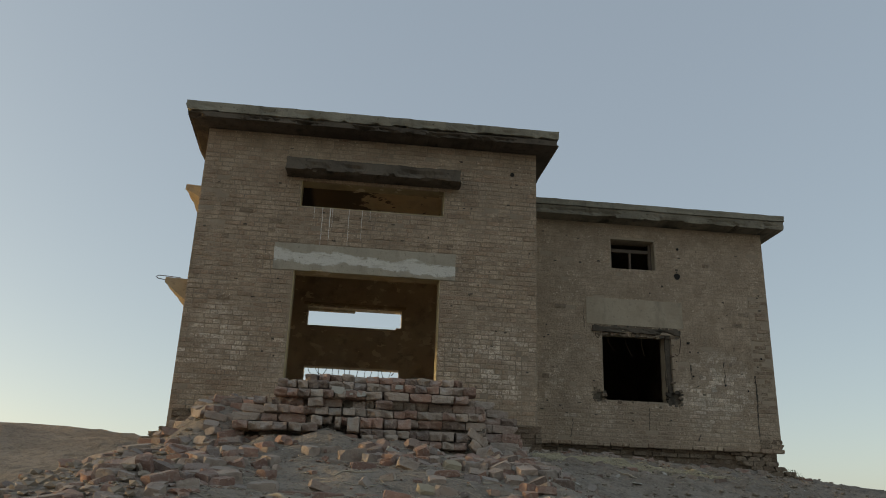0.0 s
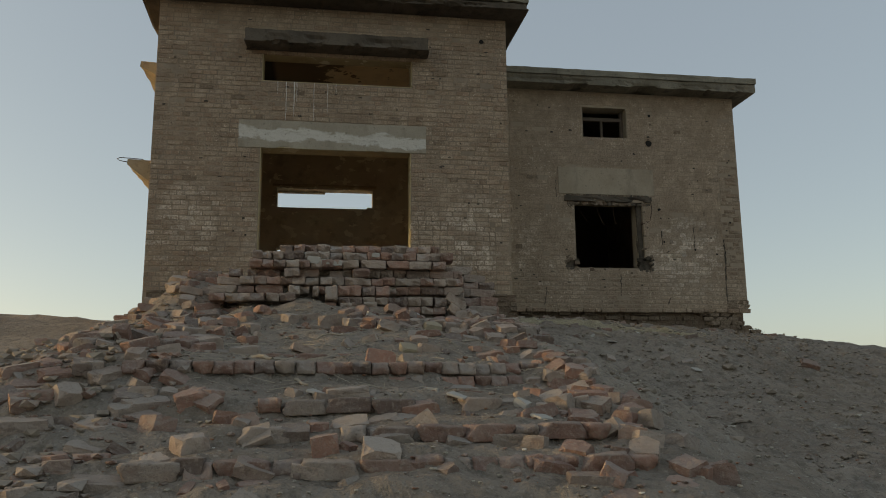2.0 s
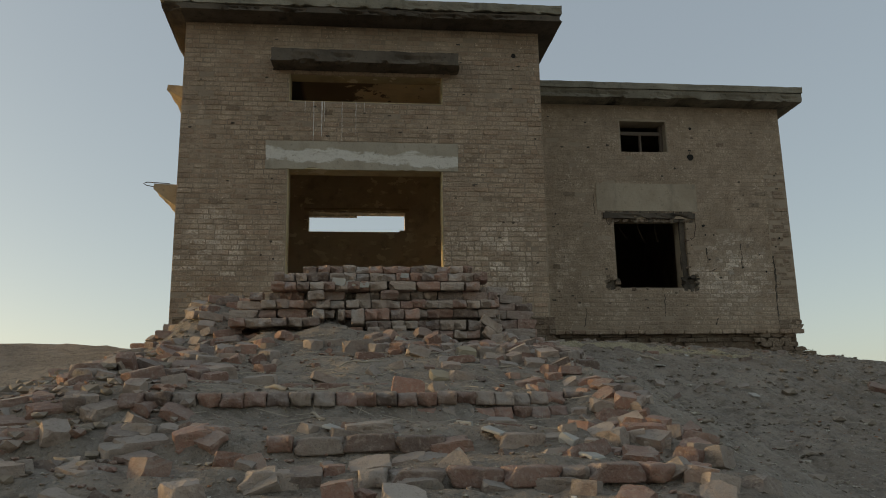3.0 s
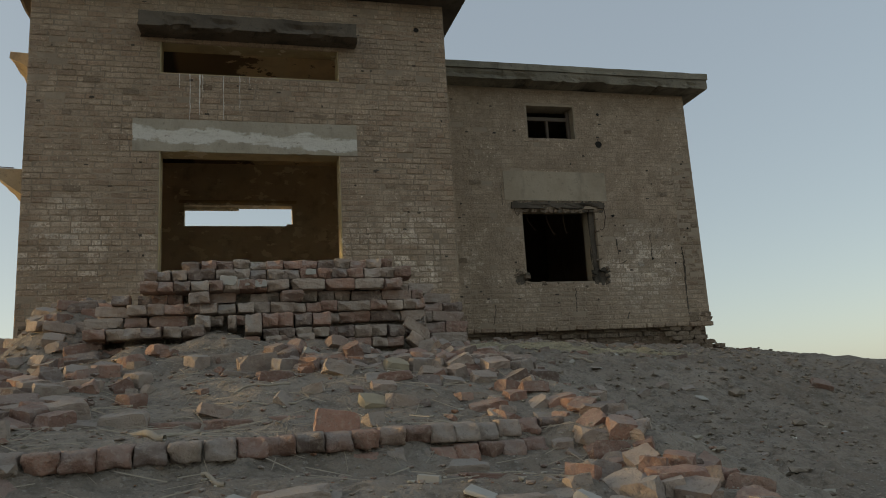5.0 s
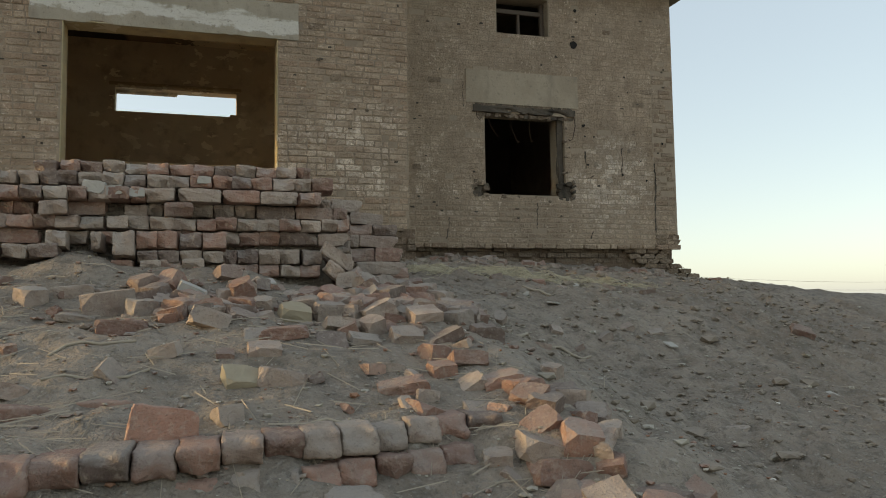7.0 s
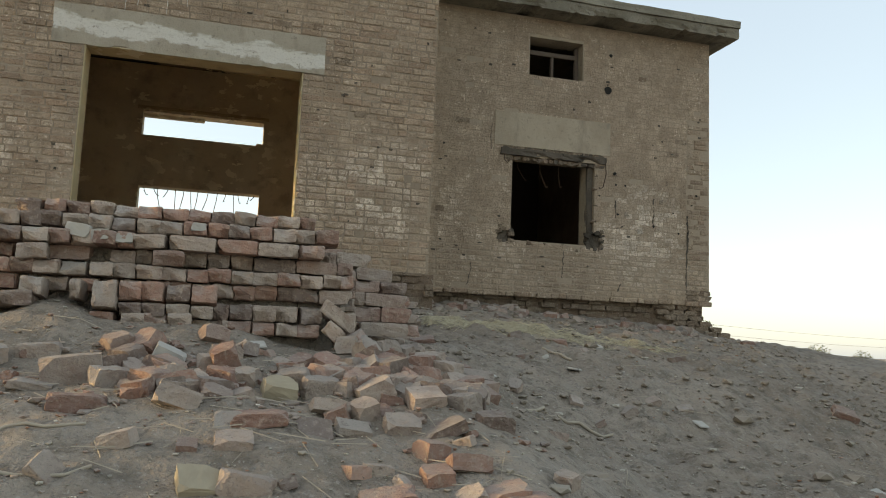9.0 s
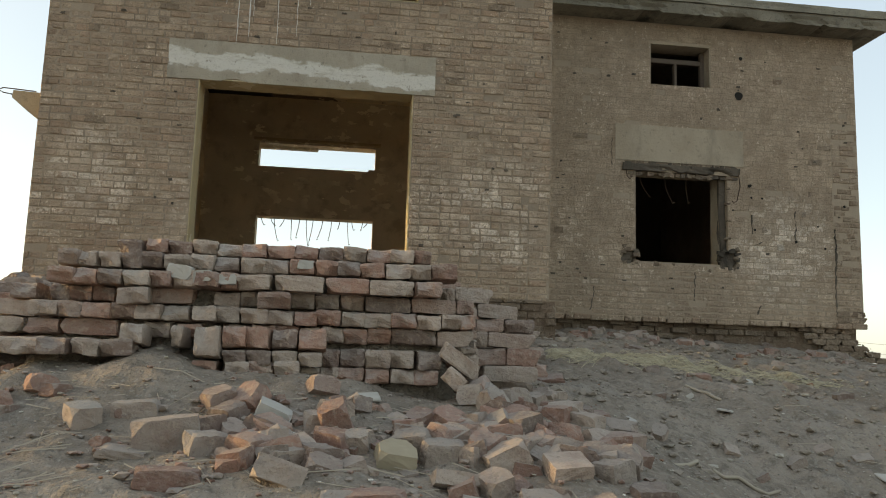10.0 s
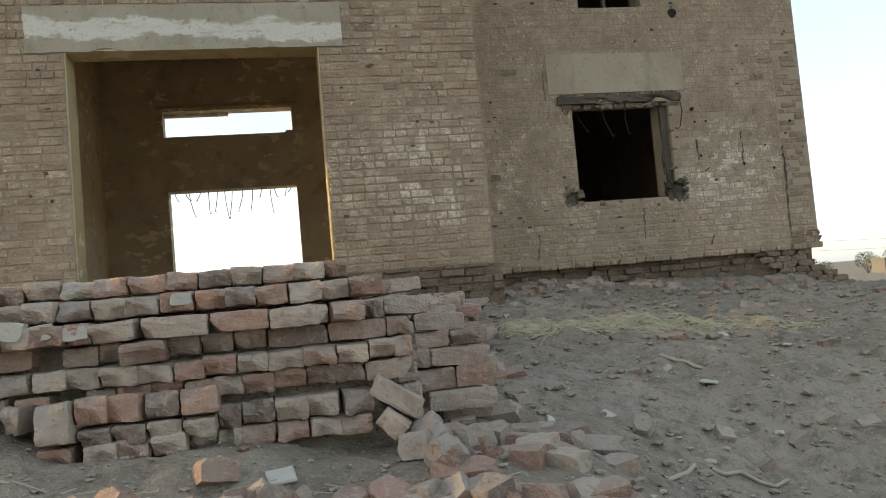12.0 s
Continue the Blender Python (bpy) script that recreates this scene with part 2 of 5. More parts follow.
# Wall brick at half tone, for footings and broken window edges.
FOOTING = make_wall_brick("dark_footing_brick", "island", 2.0, 2.2, 0.0, 0.5)
WALL_BRICK_C = make_wall_brick("eroded_quoin_brick", "island", 2.0, 2.2, 0.1, 0.86)
SCAR = make_wall_brick("spalled_wall_brick", "own", 2.0, 2.2, 0.0, 0.66)
MORTAR = make_mortar("old_mortar", 1.15)
SLURRY = make_mortar("slurried_annexe_mortar", 1.5)
SLAB = make_concrete("weathered_roof_concrete", (0.20, 0.178, 0.136), (0.29, 0.262, 0.205), (0.085, 0.073, 0.056))
EDGE = make_concrete("crumbling_slab_edge", (0.17, 0.148, 0.112), (0.25, 0.22, 0.17), (0.06, 0.052, 0.04))
# Dark concrete of the broken stub; also painted shade in pits, cracks and recesses.
STUB_AND_GAPS = make_concrete("dark_concrete_and_painted_gaps", (0.075, 0.06, 0.046), (0.135, 0.108, 0.083), (0.035, 0.03, 0.024))
SOFFIT = make_concrete("dark_soffit_concrete", (0.078, 0.062, 0.048), (0.13, 0.106, 0.082), (0.04, 0.034, 0.027))
WARM_SHADE = make_concrete("plastered_window_shade", (0.36, 0.27, 0.17), (0.44, 0.33, 0.21), (0.20, 0.15, 0.10))
LINTEL = make_concrete("whitewashed_lintel_plaster", (0.33, 0.285, 0.222), (0.39, 0.34, 0.268), (0.22, 0.185, 0.145), (0.62, 0.59, 0.53))
RENDER = make_concrete("smooth_cement_render", (0.355, 0.282, 0.206), (0.415, 0.335, 0.248), (0.24, 0.198, 0.152))
OCHRE = make_plaster("ochre_wall_plaster", (0.66, 0.56, 0.43), (0.56, 0.47, 0.355), (0.84, 0.76, 0.62))
REVEAL = make_plaster("ochre_reveal_plaster", (0.46, 0.37, 0.23), (0.40, 0.315, 0.19), (0.60, 0.52, 0.38))
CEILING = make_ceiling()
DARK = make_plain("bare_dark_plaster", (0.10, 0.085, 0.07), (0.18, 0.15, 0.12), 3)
# Pale tone of this unseen floor is there to bounce light into the room.
FLOOR = make_plain("pale_bounce_floor_dust", (0.36, 0.315, 0.245), (0.48, 0.42, 0.33), 3)
STEEL = make_plain("rusty_reinforcing_steel", (0.07, 0.045, 0.032), (0.13, 0.085, 0.06), 60, 0.75, 0.4)
WOOD = make_plain("weathered_grey_timber", (0.085, 0.062, 0.048), (0.16, 0.122, 0.095), 12, 0.85, 0, (1, 1, 6))
TWIG = make_plain("dry_twig", (0.30, 0.25, 0.19), (0.44, 0.38, 0.30), 15, 0.85)
WHITE = make_plain("chalky_white_plaster_lump", (0.36, 0.335, 0.295), (0.48, 0.45, 0.40), 14)
YELLOW = make_plain("pale_yellow_stone", (0.26, 0.21, 0.145), (0.43, 0.365, 0.26), 9)
DRIP = make_plain("lime_drip", (0.62, 0.60, 0.56), (0.74, 0.72, 0.68), 10)
CLOD = make_plain("dry_earth_clod", (0.225, 0.184, 0.145), (0.345, 0.292, 0.236), 18, 0.95)
STRAW, PEBBLE, LEAF = make_straw(), make_pebble(), make_leaf()
FARWALL = make_plain("far_house_plaster", (0.17, 0.16, 0.15), (0.22, 0.21, 0.195), 2)


# ---- mesh helpers ----
def mesh_of(name, bm, material, smooth=False):
    me = bpy.data.meshes.new(name)
    bm.to_mesh(me)
    bm.free()
    me.materials.append(material)
    if smooth:
        me.shade_smooth()
    return me


def part(name, bm, material, parent=None, label="", smooth=False):
    ob = new(name, mesh_of(name, bm, material, smooth))
    ob.parent = parent
    return tagged(ob, label)


def holder(name, label, category, at=(0, 0, 0), kind="", group=""):
    ob = new(name)
    ob.location = at
    return tagged(ob, label, category, group, kind)


def block(bm, x0, x1, y0, y1, z0, z1):
    m = Matrix.LocRotScale(((x0 + x1) / 2, (y0 + y1) / 2, (z0 + z1) / 2), None, (x1 - x0, y1 - y0, z1 - z0))
    return bmesh.ops.create_cube(bm, size=1, matrix=m)["verts"]


def wall_blocks(u0, u1, z0, z1, holes):
    """Rectangles that fill a wall of u0..u1 by z0..z1 round its holes (u0, u1, z0, z1)."""
    us = sorted({u0, u1, *(h[0] for h in holes), *(h[1] for h in holes)})
    for a, b in zip(us, us[1:]):
        lo = z0
        for h in sorted((h for h in holes if h[0] < (a + b) / 2 < h[1]), key=lambda h: h[2]):
            if h[2] > lo:
                yield a, b, lo, h[2]
            lo = max(lo, h[3])
        if z1 > lo:
            yield a, b, lo, z1


def wall(name, axis, u0, u1, w0, w1, z0, z1, holes, material, label):
    bm = bmesh.new()
    for a, b, lo, hi in wall_blocks(u0, u1, z0, z1, holes):
        block(bm, a, b, w0, w1, lo, hi) if axis == "x" else block(bm, w0, w1, a, b, lo, hi)
    return tagged(part(name, bm, material), label, "wall", kind="structure")


def rough_slab(x0, x1, y0, y1, z0, z1, step=0.12, ragged=0.03, low=0.04, seed=0.0):
    """A slab whose front and lower edge are broken unevenly."""
    bm = bmesh.new()
    nx, ny, nz = max(2, round((x1 - x0) / step)), max(2, round((y1 - y0) / step / 2)), 4
    bmesh.ops.create_cube(bm, size=1, matrix=Matrix.LocRotScale(((x0 + x1) / 2, (y0 + y1) / 2, (z0 + z1) / 2), None, (x1 - x0, y1 - y0, z1 - z0)))

    def cut(count, axis, lo, hi):
        for i in range(1, count):
            co, no = [0, 0, 0], [0, 0, 0]
            co[axis], no[axis] = lo + (hi - lo) * i / count, 1
            bmesh.ops.bisect_plane(bm, geom=bm.verts[:] + bm.edges[:] + bm.faces[:], plane_co=co, plane_no=no)
    cut(nx, 0, x0, x1), cut(min(ny, 6), 1, y0, y1), cut(nz, 2, z0, z1)
    for v in bm.verts:
        p = v.co.copy()
        t = (p.z - z0) / (z1 - z0)
        q = Vector((p.x * 3.1 + seed, p.y * 3.1, p.z * 6))
        n, n2 = noise.noise(q), noise.noise(q * 3.3 + Vector((7, 1, 3)))
        edge = 1.0 if t < 0.6 else 0.3
        if p.y < y0 + 1e-4:
            v.co.y += max(0, n + 0.35 * n2 + 0.1) * ragged * 2.2 * edge
        if p.x < x0 + 1e-4 or p.x > x1 - 1e-4:
            v.co.x += (n2 * ragged) * edge
        if t < 0.01 and p.y < y0 + 0.12:
            v.co.z += max(0, n + 0.5 * n2) * low * 2.5
        if t > 0.99:
            v.co.z += n2 * 0.012
    return bm


def brick_bm(l, w, h, seed, broken=False, wear=1.0):
    rnd = random.Random(seed)
    bm = bmesh.new()
    bmesh.ops.create_cube(bm, size=1, matrix=Matrix.Diagonal((l, w, h, 1)))
    bmesh.ops.bevel(bm, geom=bm.edges[:], offset=0.007 * wear, segments=1, affect="EDGES")
    if broken:
        no = Vector((rnd.uniform(0.5, 1), rnd.uniform(-0.6, 0.6), rnd.uniform(-0.5, 0.5)))
        cut = bmesh.ops.bisect_plane(bm, geom=bm.verts[:] + bm.edges[:] + bm.faces[:], plane_co=(l * rnd.uniform(-0.05, 0.25), 0, 0), plane_no=no, clear_outer=True)
        rim = [e for e in cut["geom_cut"] if isinstance(e, bmesh.types.BMEdge)]
        filled = bmesh.ops.contextual_create(bm, geom=rim)["faces"]
        if filled:
            mid = bmesh.ops.poke(bm, faces=filled)["verts"]
            for v in mid:
                v.co += no * rnd.uniform(-0.02, 0.012)
    for v in bm.verts:
        v.co += Vector([rnd.gauss(0, 0.0022 * wear) for _ in range(3)])
    if rnd.random() < 0.6 * wear:
        c = Vector((rnd.choice((-1, 1)) * l / 2, rnd.choice((-1, 1)) * w / 2, rnd.choice((-1, 1)) * h / 2))
        for v in bm.verts:
            d = (v.co - c).length
            if d < 0.04:
                v.co -= (v.co.normalized()) * (0.04 - d) * 0.45
    bmesh.ops.recalc_face_normals(bm, faces=bm.faces[:])
    return bm


L, W, H = 0.230, 0.112, 0.077
def rough_brick(l, w, h, seed, cuts=5, chips_count=5, rug=1.0):
    """A worn loose brick: rounded arrises, knocked corners and gritty faces."""
    rnd = random.Random(seed)
    bm = bmesh.new()
    bmesh.ops.create_cube(bm, size=1, matrix=Matrix.Diagonal((l, w, h, 1)))
    bmesh.ops.subdivide_edges(bm, edges=bm.edges[:], cuts=cuts, use_grid_fill=True)
    chips_at = [Vector((rnd.choice((-1, 1)) * l / 2, rnd.uniform(-1, 1) * w / 2, rnd.choice((-1, 1)) * h / 2)) for _ in range(chips_count)]
    off = Vector((seed * 1.7, seed * 0.3, 0))
    for v in bm.verts:
        p = v.co
        k = sum(1 for a, b in ((p.x, l), (p.y, w), (p.z, h)) if abs(a) > b / 2 - 0.004)
        v.co = p * (1 - (0.0, 0.0, 0.028, 0.075)[k])
        v.co += p.normalized() * rug * (0.0055 * noise.noise(p * 16 + off) + 0.003 * noise.noise(p * 50 + off)) + Vector([rnd.gauss(0, 0.0008) for _ in range(3)])
        for c in chips_at:
            d = (p - c).length
            if d < 0.045 * rug ** 0.5:
                v.co -= (c.normalized()) * (0.045 * rug ** 0.5 - d) * 0.6
    bmesh.ops.recalc_face_normals(bm, faces=bm.faces[:])
    return bm


def fragment(l, w, h, seed):
    """An angular broken piece of brick: a box with knocked-off corners and gritty faces."""
    rnd = random.Random(seed)
    bm = bmesh.new()
    for sx in (-1, 1):
        for sy in (-1, 1):
            for sz in (-1, 1):
                c = Vector((sx * l / 2, sy * w / 2, sz * h / 2))
                if rnd.random() < 0.45:
                    bm.verts.new(c * rnd.uniform(0.92, 1.0))
                else:
                    for k, size in enumerate((l, w, h)):
                        q = c.copy()
                        q[k] -= (c[k] / abs(c[k])) * size * rnd.uniform(0.12, 0.42)
                        bm.verts.new(q)
    hull = bmesh.ops.convex_hull(bm, input=bm.verts[:])
    loose_verts = [v for v in hull["geom_interior"] if isinstance(v, bmesh.types.BMVert)]
    bmesh.ops.delete(bm, geom=loose_verts, context="VERTS")
    bmesh.ops.subdivide_edges(bm, edges=bm.edges[:], cuts=3, use_grid_fill=True)
    off = Vector((seed * 1.9, seed * 0.7, 3))
    for v in bm.verts:
        p = v.co.copy()
        v.co = p + p.normalized() * (0.0045 * noise.noise(p * 22 + off) + 0.0032 * noise.noise(p * 60 + off) - 0.05 * max(0, p.length - 0.42 * l))
    bmesh.ops.recalc_face_normals(bm, faces=bm.faces[:])
    return bm


WHOLE = [mesh_of("brick", rough_brick(L, W, H, i), BRICK) for i in range(10)]
HALF = [mesh_of("broken_brick", fragment(0.15, 0.112, 0.077 + 0.008 * (i % 3), 50 + i), BRICK) for i in range(16)]
LAID = [mesh_of("brick", rough_brick(L, W, H, 80 + i, 5, 4, 1.35), STACK_BRICK) for i in range(14)]

STEPPED = [mesh_of("brick", rough_brick(L, W, H, 120 + i, 8, 5, 1.5), BRICK, True) for i in range(10)]


# ---- ground ----
def curve(points):
    xs, ys = [p[0] for p in points], [p[1] for p in points]
    return lambda v: float(np.interp(v, xs, ys))


MIDDLE = curve([(-40, -0.5), (-3, -0.15), (0, 0.05), (1, 0.25), (2, 0.58), (2.7, 0.90), (3.2, 1.16), (3.34, 1.18), (3.46, 1.265), (3.74, 1.29), (3.86, 1.375), (4.2, 1.40), (4.34, 1.50), (4.95, 1.585), (5.10, 1.70), (5.7, 1.83), (6.3, 1.99), (6.8, 2.08), (7.4, 2.20), (8.5, 2.28), (10.9, 2.46), (12.4, 2.68), (15, 2.75), (60, 2.6)])
RIGHT = curve([(-40, -0.5), (-3, -0.3), (0, -0.1), (2, 0.25), (4, 0.80), (5, 1.0), (6.4, 1.25), (7.5, 1.5), (8.1, 1.68), (8.6, 1.92), (9.3, 2.18), (10, 2.32), (10.6, 2.47), (12.2, 2.61), (13.9, 2.70), (16, 2.75), (60, 2.6)])
RIGHT_FALL = curve([(0, 0.08), (8, 0.11), (9.5, 0.12), (11, 0.10), (13, 0.055), (16, 0.05)])
LEFT_FALL = curve([(0, 0.16), (4, 0.24), (8, 0.26), (11, 0.14), (13.5, 0.02), (30, 0.0)])


def smooth(a, b, v):
    t = min(1, max(0, (v - a) / (b - a)))
    return t * t * (3 - 2 * t)


def base_height(x, y):
    skew = 0.30 * min(1.1, max(-1.4, x - 0.5)) * smooth(4.2, 4.7, y) * (1 - smooth(5.4, 6.4, y)) * (1 - smooth(1.45, 1.9, x))
    z = MIDDLE(y - skew)
    if x > 1.6:
        t = smooth(1.7, 3.6, x)
        z = z * (1 - t) + RIGHT(y) * t
        d = max(0, x - 4.2)
        z -= RIGHT_FALL(y) * (d if d < 8 else 8 + (d - 8) * 0.35) + 0.035 * min(8, max(0, x - 8.5)) * smooth(8.5, 11, y)
    if x < -1.2:
        d = -1.2 - x
        z -= LEFT_FALL(y) * (min(d, 4.5))
        z += 0.50 * smooth(-2.6, -5.0, x) * smooth(12, 19, y) * (1 - smooth(26, 36, y))
        z += 0.1 * smooth(-4.5, -8.0, x) * smooth(5, 13, y) * (1 - smooth(14, 20, y))
    far = smooth(22, 60, math.hypot(x - 2, y - 10))
    return z * (1 - far) - 0.6 * far


def ground_height(x, y):
    z = base_height(x, y)
    near = 1 - smooth(14, 40, math.hypot(x - 2, y - 8))
    p = Vector((x, y, 0))
    z += smooth(-3.0, -6.0, x) * (0.12 * noise.noise(p * 1.3) + 0.11 * abs(noise.noise(p * 2.6))) + 0.07 * noise.noise(p * 0.8) + near * (0.035 * noise.noise(p * 2.3 + Vector((3, 0, 0))) + 0.026 * noise.noise(p * 5.5) + 0.017 * noise.noise(p * 11 + Vector((0, 5, 0))) + 0.009 * noise.noise(p * 21 + Vector((2, 5, 0))) + 0.012 * abs(noise.noise(p * 7 + Vector((9, 5, 0)))) + 0.055 * smooth(2.0, 3.2, x) * abs(noise.noise(Vector((x * 3.2, y * 2.2, 4)))) + smooth(1.9, 2.8, x) * (0.036 * noise.noise(p * 6.5 + Vector((1, 2, 3))) + 0.022 * noise.noise(p * 13 + Vector((4, 2, 3))) + 0.030 * abs(noise.noise(p * 4.1 + Vector((8, 2, 3))))))
    z += 0.11 * smooth(6.75, 7.40, y) * smooth(-0.75, -0.45, x) * (1 - smooth(0.85, 1.35, x)) + 0.10 * math.exp(-((x - 0.06) / 0.22) ** 2 - ((y - 7.62) / 0.42) ** 2)
    z += 0.42 * math.exp(-((x + 1.05) / 0.55) ** 2) * smooth(7.4, 8.3, y) * (1 - smooth(11.6, 12.3, y))
    z -= 0.075 * math.exp(-((x - 1.08) / 0.42) ** 2 - ((y - 4.90) / 0.14) ** 2)
    z += 0.10 * smooth(12.9, 13.9, y) * smooth(3.1, 3.5, x) * (1 - smooth(7.7, 8.3, x)) * (1 - smooth(15, 18, y))
    core = smooth(-0.62, -0.45, x) * (1 - smooth(1.36, 1.5, x)) * smooth(7.68, 7.80, y) * (1 - smooth(12.3, 12.5, y))
    shoulder = smooth(-2.0, -0.5, x) * (1 - smooth(1.5, 2.3, x)) * smooth(7.6, 9.5, y)
    z += shoulder * 0.12
    z = z * (1 - core) + 2.88 * core
    return z


def spaced(lo, hi, step, far):
    mid = list(np.arange(lo, hi, step))
    out, d = [], step
    while True:
        d *= 1.22
        nxt = (out[-1] if out else hi) + d
        out.append(nxt)
        if nxt > far:
            break
    back, d = [], step
    while True:
        d *= 1.22
        nxt = (back[-1] if back else lo) - d
        back.append(nxt)
        if nxt < -far:
            break
    return back[::-1] + mid + out


def build_ground():
    xs, ys = spaced(-3.2, 8.4, 0.045, 2500), spaced(2.6, 14.0, 0.042, 2500)
    verts = [(x, y, ground_height(x, y)) for y in ys for x in xs]
    n = len(xs)
    faces = [(j * n + i, j * n + i + 1, j * n + n + i + 1, j * n + n + i) for j in range(len(ys) - 1) for i in range(n - 1)]
    me = bpy.data.meshes.new("ground")
    me.from_pydata(verts, [], faces)
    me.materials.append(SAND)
    me.shade_smooth()
    return tagged(new("ground", me), "grey dusty earth mound with clods and brick dust", "ground", kind="structure")


build_ground()

# ---- building: plan ----
AX0, AX1, AY0, AY1 = -2.55, 3.24, 12.50, 20.70
BX1, BY0 = 8.22, 13.98
THICK = 0.34
BIG = (-0.87, 1.58, 3.20, 5.48)
TOP = (-0.88, 1.60, 6.60, 7.10)
FAR_DOOR = (-1.07, 1.40, 3.20, 5.27)
FAR_SLIT = (-1.09, 1.40, 6.35, 6.86)
SIDE_LOW = (13.05, 15.6, 3.75, 5.0)
SIDE_TOP = (13.35, 15.6, 6.60, 7.0)
PANE = (5.07, 5.98, 6.36, 7.00)
WINDOW = (4.85, 6.12, 3.82, 5.10)
A_TOP, B_TOP = 7.93, 7.30
CORNERS = [(4.66, 4.86, 3.80, 3.98), (6.10, 6.34, 3.78, 4.02), (4.74, 6.32, 4.98, 5.24), (6.10, 6.20, 4.0, 5.1), (5.90, 5.98, 3.66, 3.83)]

wall("wall_front", "x", AX0, AX1, AY0 + 0.008, AY0 + THICK, 2.35, A_TOP, [BIG, TOP], MORTAR, "weathered brick front wall with a wide doorless opening")
wall("wall_back", "x", AX0, AX1, AY1 - THICK, AY1, 2.35, A_TOP, [FAR_DOOR, FAR_SLIT], OCHRE, "ochre plastered back wall with a doorway and slit window")
wall("wall_left", "y", AY0 + THICK, AY1 - THICK, AX0, AX0 + THICK, 2.35, A_TOP, [SIDE_LOW, SIDE_TOP], OCHRE, "ochre plastered side wall with window openings")
# The partition's opening is added out of view to let light into the annexe.
wall("wall_partition", "y", AY0 + THICK, AY1 - THICK, AX1 - THICK, AX1, 2.35, A_TOP, [(14.4, 15.5, 3.20, 5.25)], OCHRE, "stained ochre plastered partition wall")
wall("wall_annexe_front", "x", AX1, BX1, BY0 + 0.005, BY0 + THICK, 3.03, B_TOP, [PANE, WINDOW, *CORNERS[:2], CORNERS[3]], SLURRY, "weathered brick annexe wall with two window holes")
wall("wall_annexe_right", "y", BY0 + THICK, AY1 - THICK, BX1 - THICK, BX1, 2.35, B_TOP, [], MORTAR, "brick annexe side wall")
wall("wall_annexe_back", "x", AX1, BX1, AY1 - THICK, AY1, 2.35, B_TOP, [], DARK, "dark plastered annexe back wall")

bm = bmesh.new()
block(bm, AX0 + THICK, AX1 - THICK, AY0 + THICK, AY1 - THICK, 3.05, 3.20)
block(bm, BIG[0], BIG[1], AY0 + 0.02, AY0 + THICK, 3.05, 3.20)
block(bm, FAR_DOOR[0], FAR_DOOR[1], AY1 - THICK, AY1, 3.05, 3.20)
tagged(part("floor", bm, FLOOR), "dusty floor of the empty room, made pale to bounce light", "floor", kind="structure")
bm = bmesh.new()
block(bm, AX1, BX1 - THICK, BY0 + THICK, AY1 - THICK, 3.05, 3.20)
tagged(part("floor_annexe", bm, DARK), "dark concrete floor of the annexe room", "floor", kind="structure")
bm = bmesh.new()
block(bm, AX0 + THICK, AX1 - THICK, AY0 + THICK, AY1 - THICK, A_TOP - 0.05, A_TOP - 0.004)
tagged(part("ceiling", bm, CEILING), "ochre ceiling with peeling plaster, dark on its left side", "ceiling", kind="structure")


def reveal(name, hole, y0, y1, material, label, sill=True):
    """Plaster lining of an opening's jambs, head and sill."""
    x0, x1, z0, z1 = hole
    t = 0.012
    bm = bmesh.new()
    block(bm, x0 - 0.002, x0 + t, y0, y1, z0, z1)
    block(bm, x1 - t, x1 + 0.002, y0, y1, z0, z1)
    block(bm, x0 + t, x1 - t, y0, y1, z1 - t, z1 + 0.002)
    if sill:
        block(bm, x0 + t, x1 - t, y0, y1, z0 - 0.002, z0 + t)
    return tagged(part(name, bm, material), label, "trim", kind="structure")


reveal("trim_doorway", BIG, AY0 + 0.008, AY0 + THICK, REVEAL, "ochre plastered jambs of the wide opening", False)
reveal("trim_top_window", TOP, AY0 + 0.008, AY0 + THICK, REVEAL, "stained plaster lining of the high window")
reveal("trim_window", WINDOW, BY0 + 0.09, BY0 + THICK, RENDER, "grey cement jambs of the broken window")
reveal("trim_small_window", PANE, BY0 + 0.008, BY0 + THICK, RENDER, "grey cement lining of the small window")

bm = rough_slab(-1.20, 1.50, AY1 - THICK - 0.05, AY1 - THICK + 0.01, 6.90, 6.97, 0.12, 0.01, 0.01, 5.0)
tagged(part("trim_slit", bm, REVEAL), "thin plaster ledge over the slit window", "trim", kind="structure")
bm = rough_slab(1.26, 1.42, AY1 - THICK + 0.02, AY1 - 0.02, 6.34, 6.40, 0.03, 0.02, 0.0, 8.0)
tagged(part("trim_rubble", bm, OCHRE), "broken plaster lump on the slit sill", "trim", kind="structure")
bm = rough_slab(-1.10, 0.15, AY1 - 0.14, AY1 - 0.02, 6.80, 6.87, 0.05, 0.02, 0.03, 14.0)
tagged(part("trim_head", bm, OCHRE), "ragged broken head of the slit window", "trim", kind="structure")
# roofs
# Lower roof layer, coloured darker than the slab above it.
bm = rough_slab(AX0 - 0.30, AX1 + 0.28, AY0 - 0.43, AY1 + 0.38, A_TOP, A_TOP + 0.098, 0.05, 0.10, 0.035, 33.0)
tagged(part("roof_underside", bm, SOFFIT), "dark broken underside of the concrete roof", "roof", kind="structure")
bm = rough_slab(AX0 - 0.33, AX1 + 0.31, AY0 - 0.45, AY1 + 0.4, A_TOP + 0.10, A_TOP + 0.27, 0.08, 0.022, 0.04, 3.0)
tagged(part("roof_main", bm, SLAB), "weathered overhanging concrete roof slab with broken edge", "roof", kind="structure")
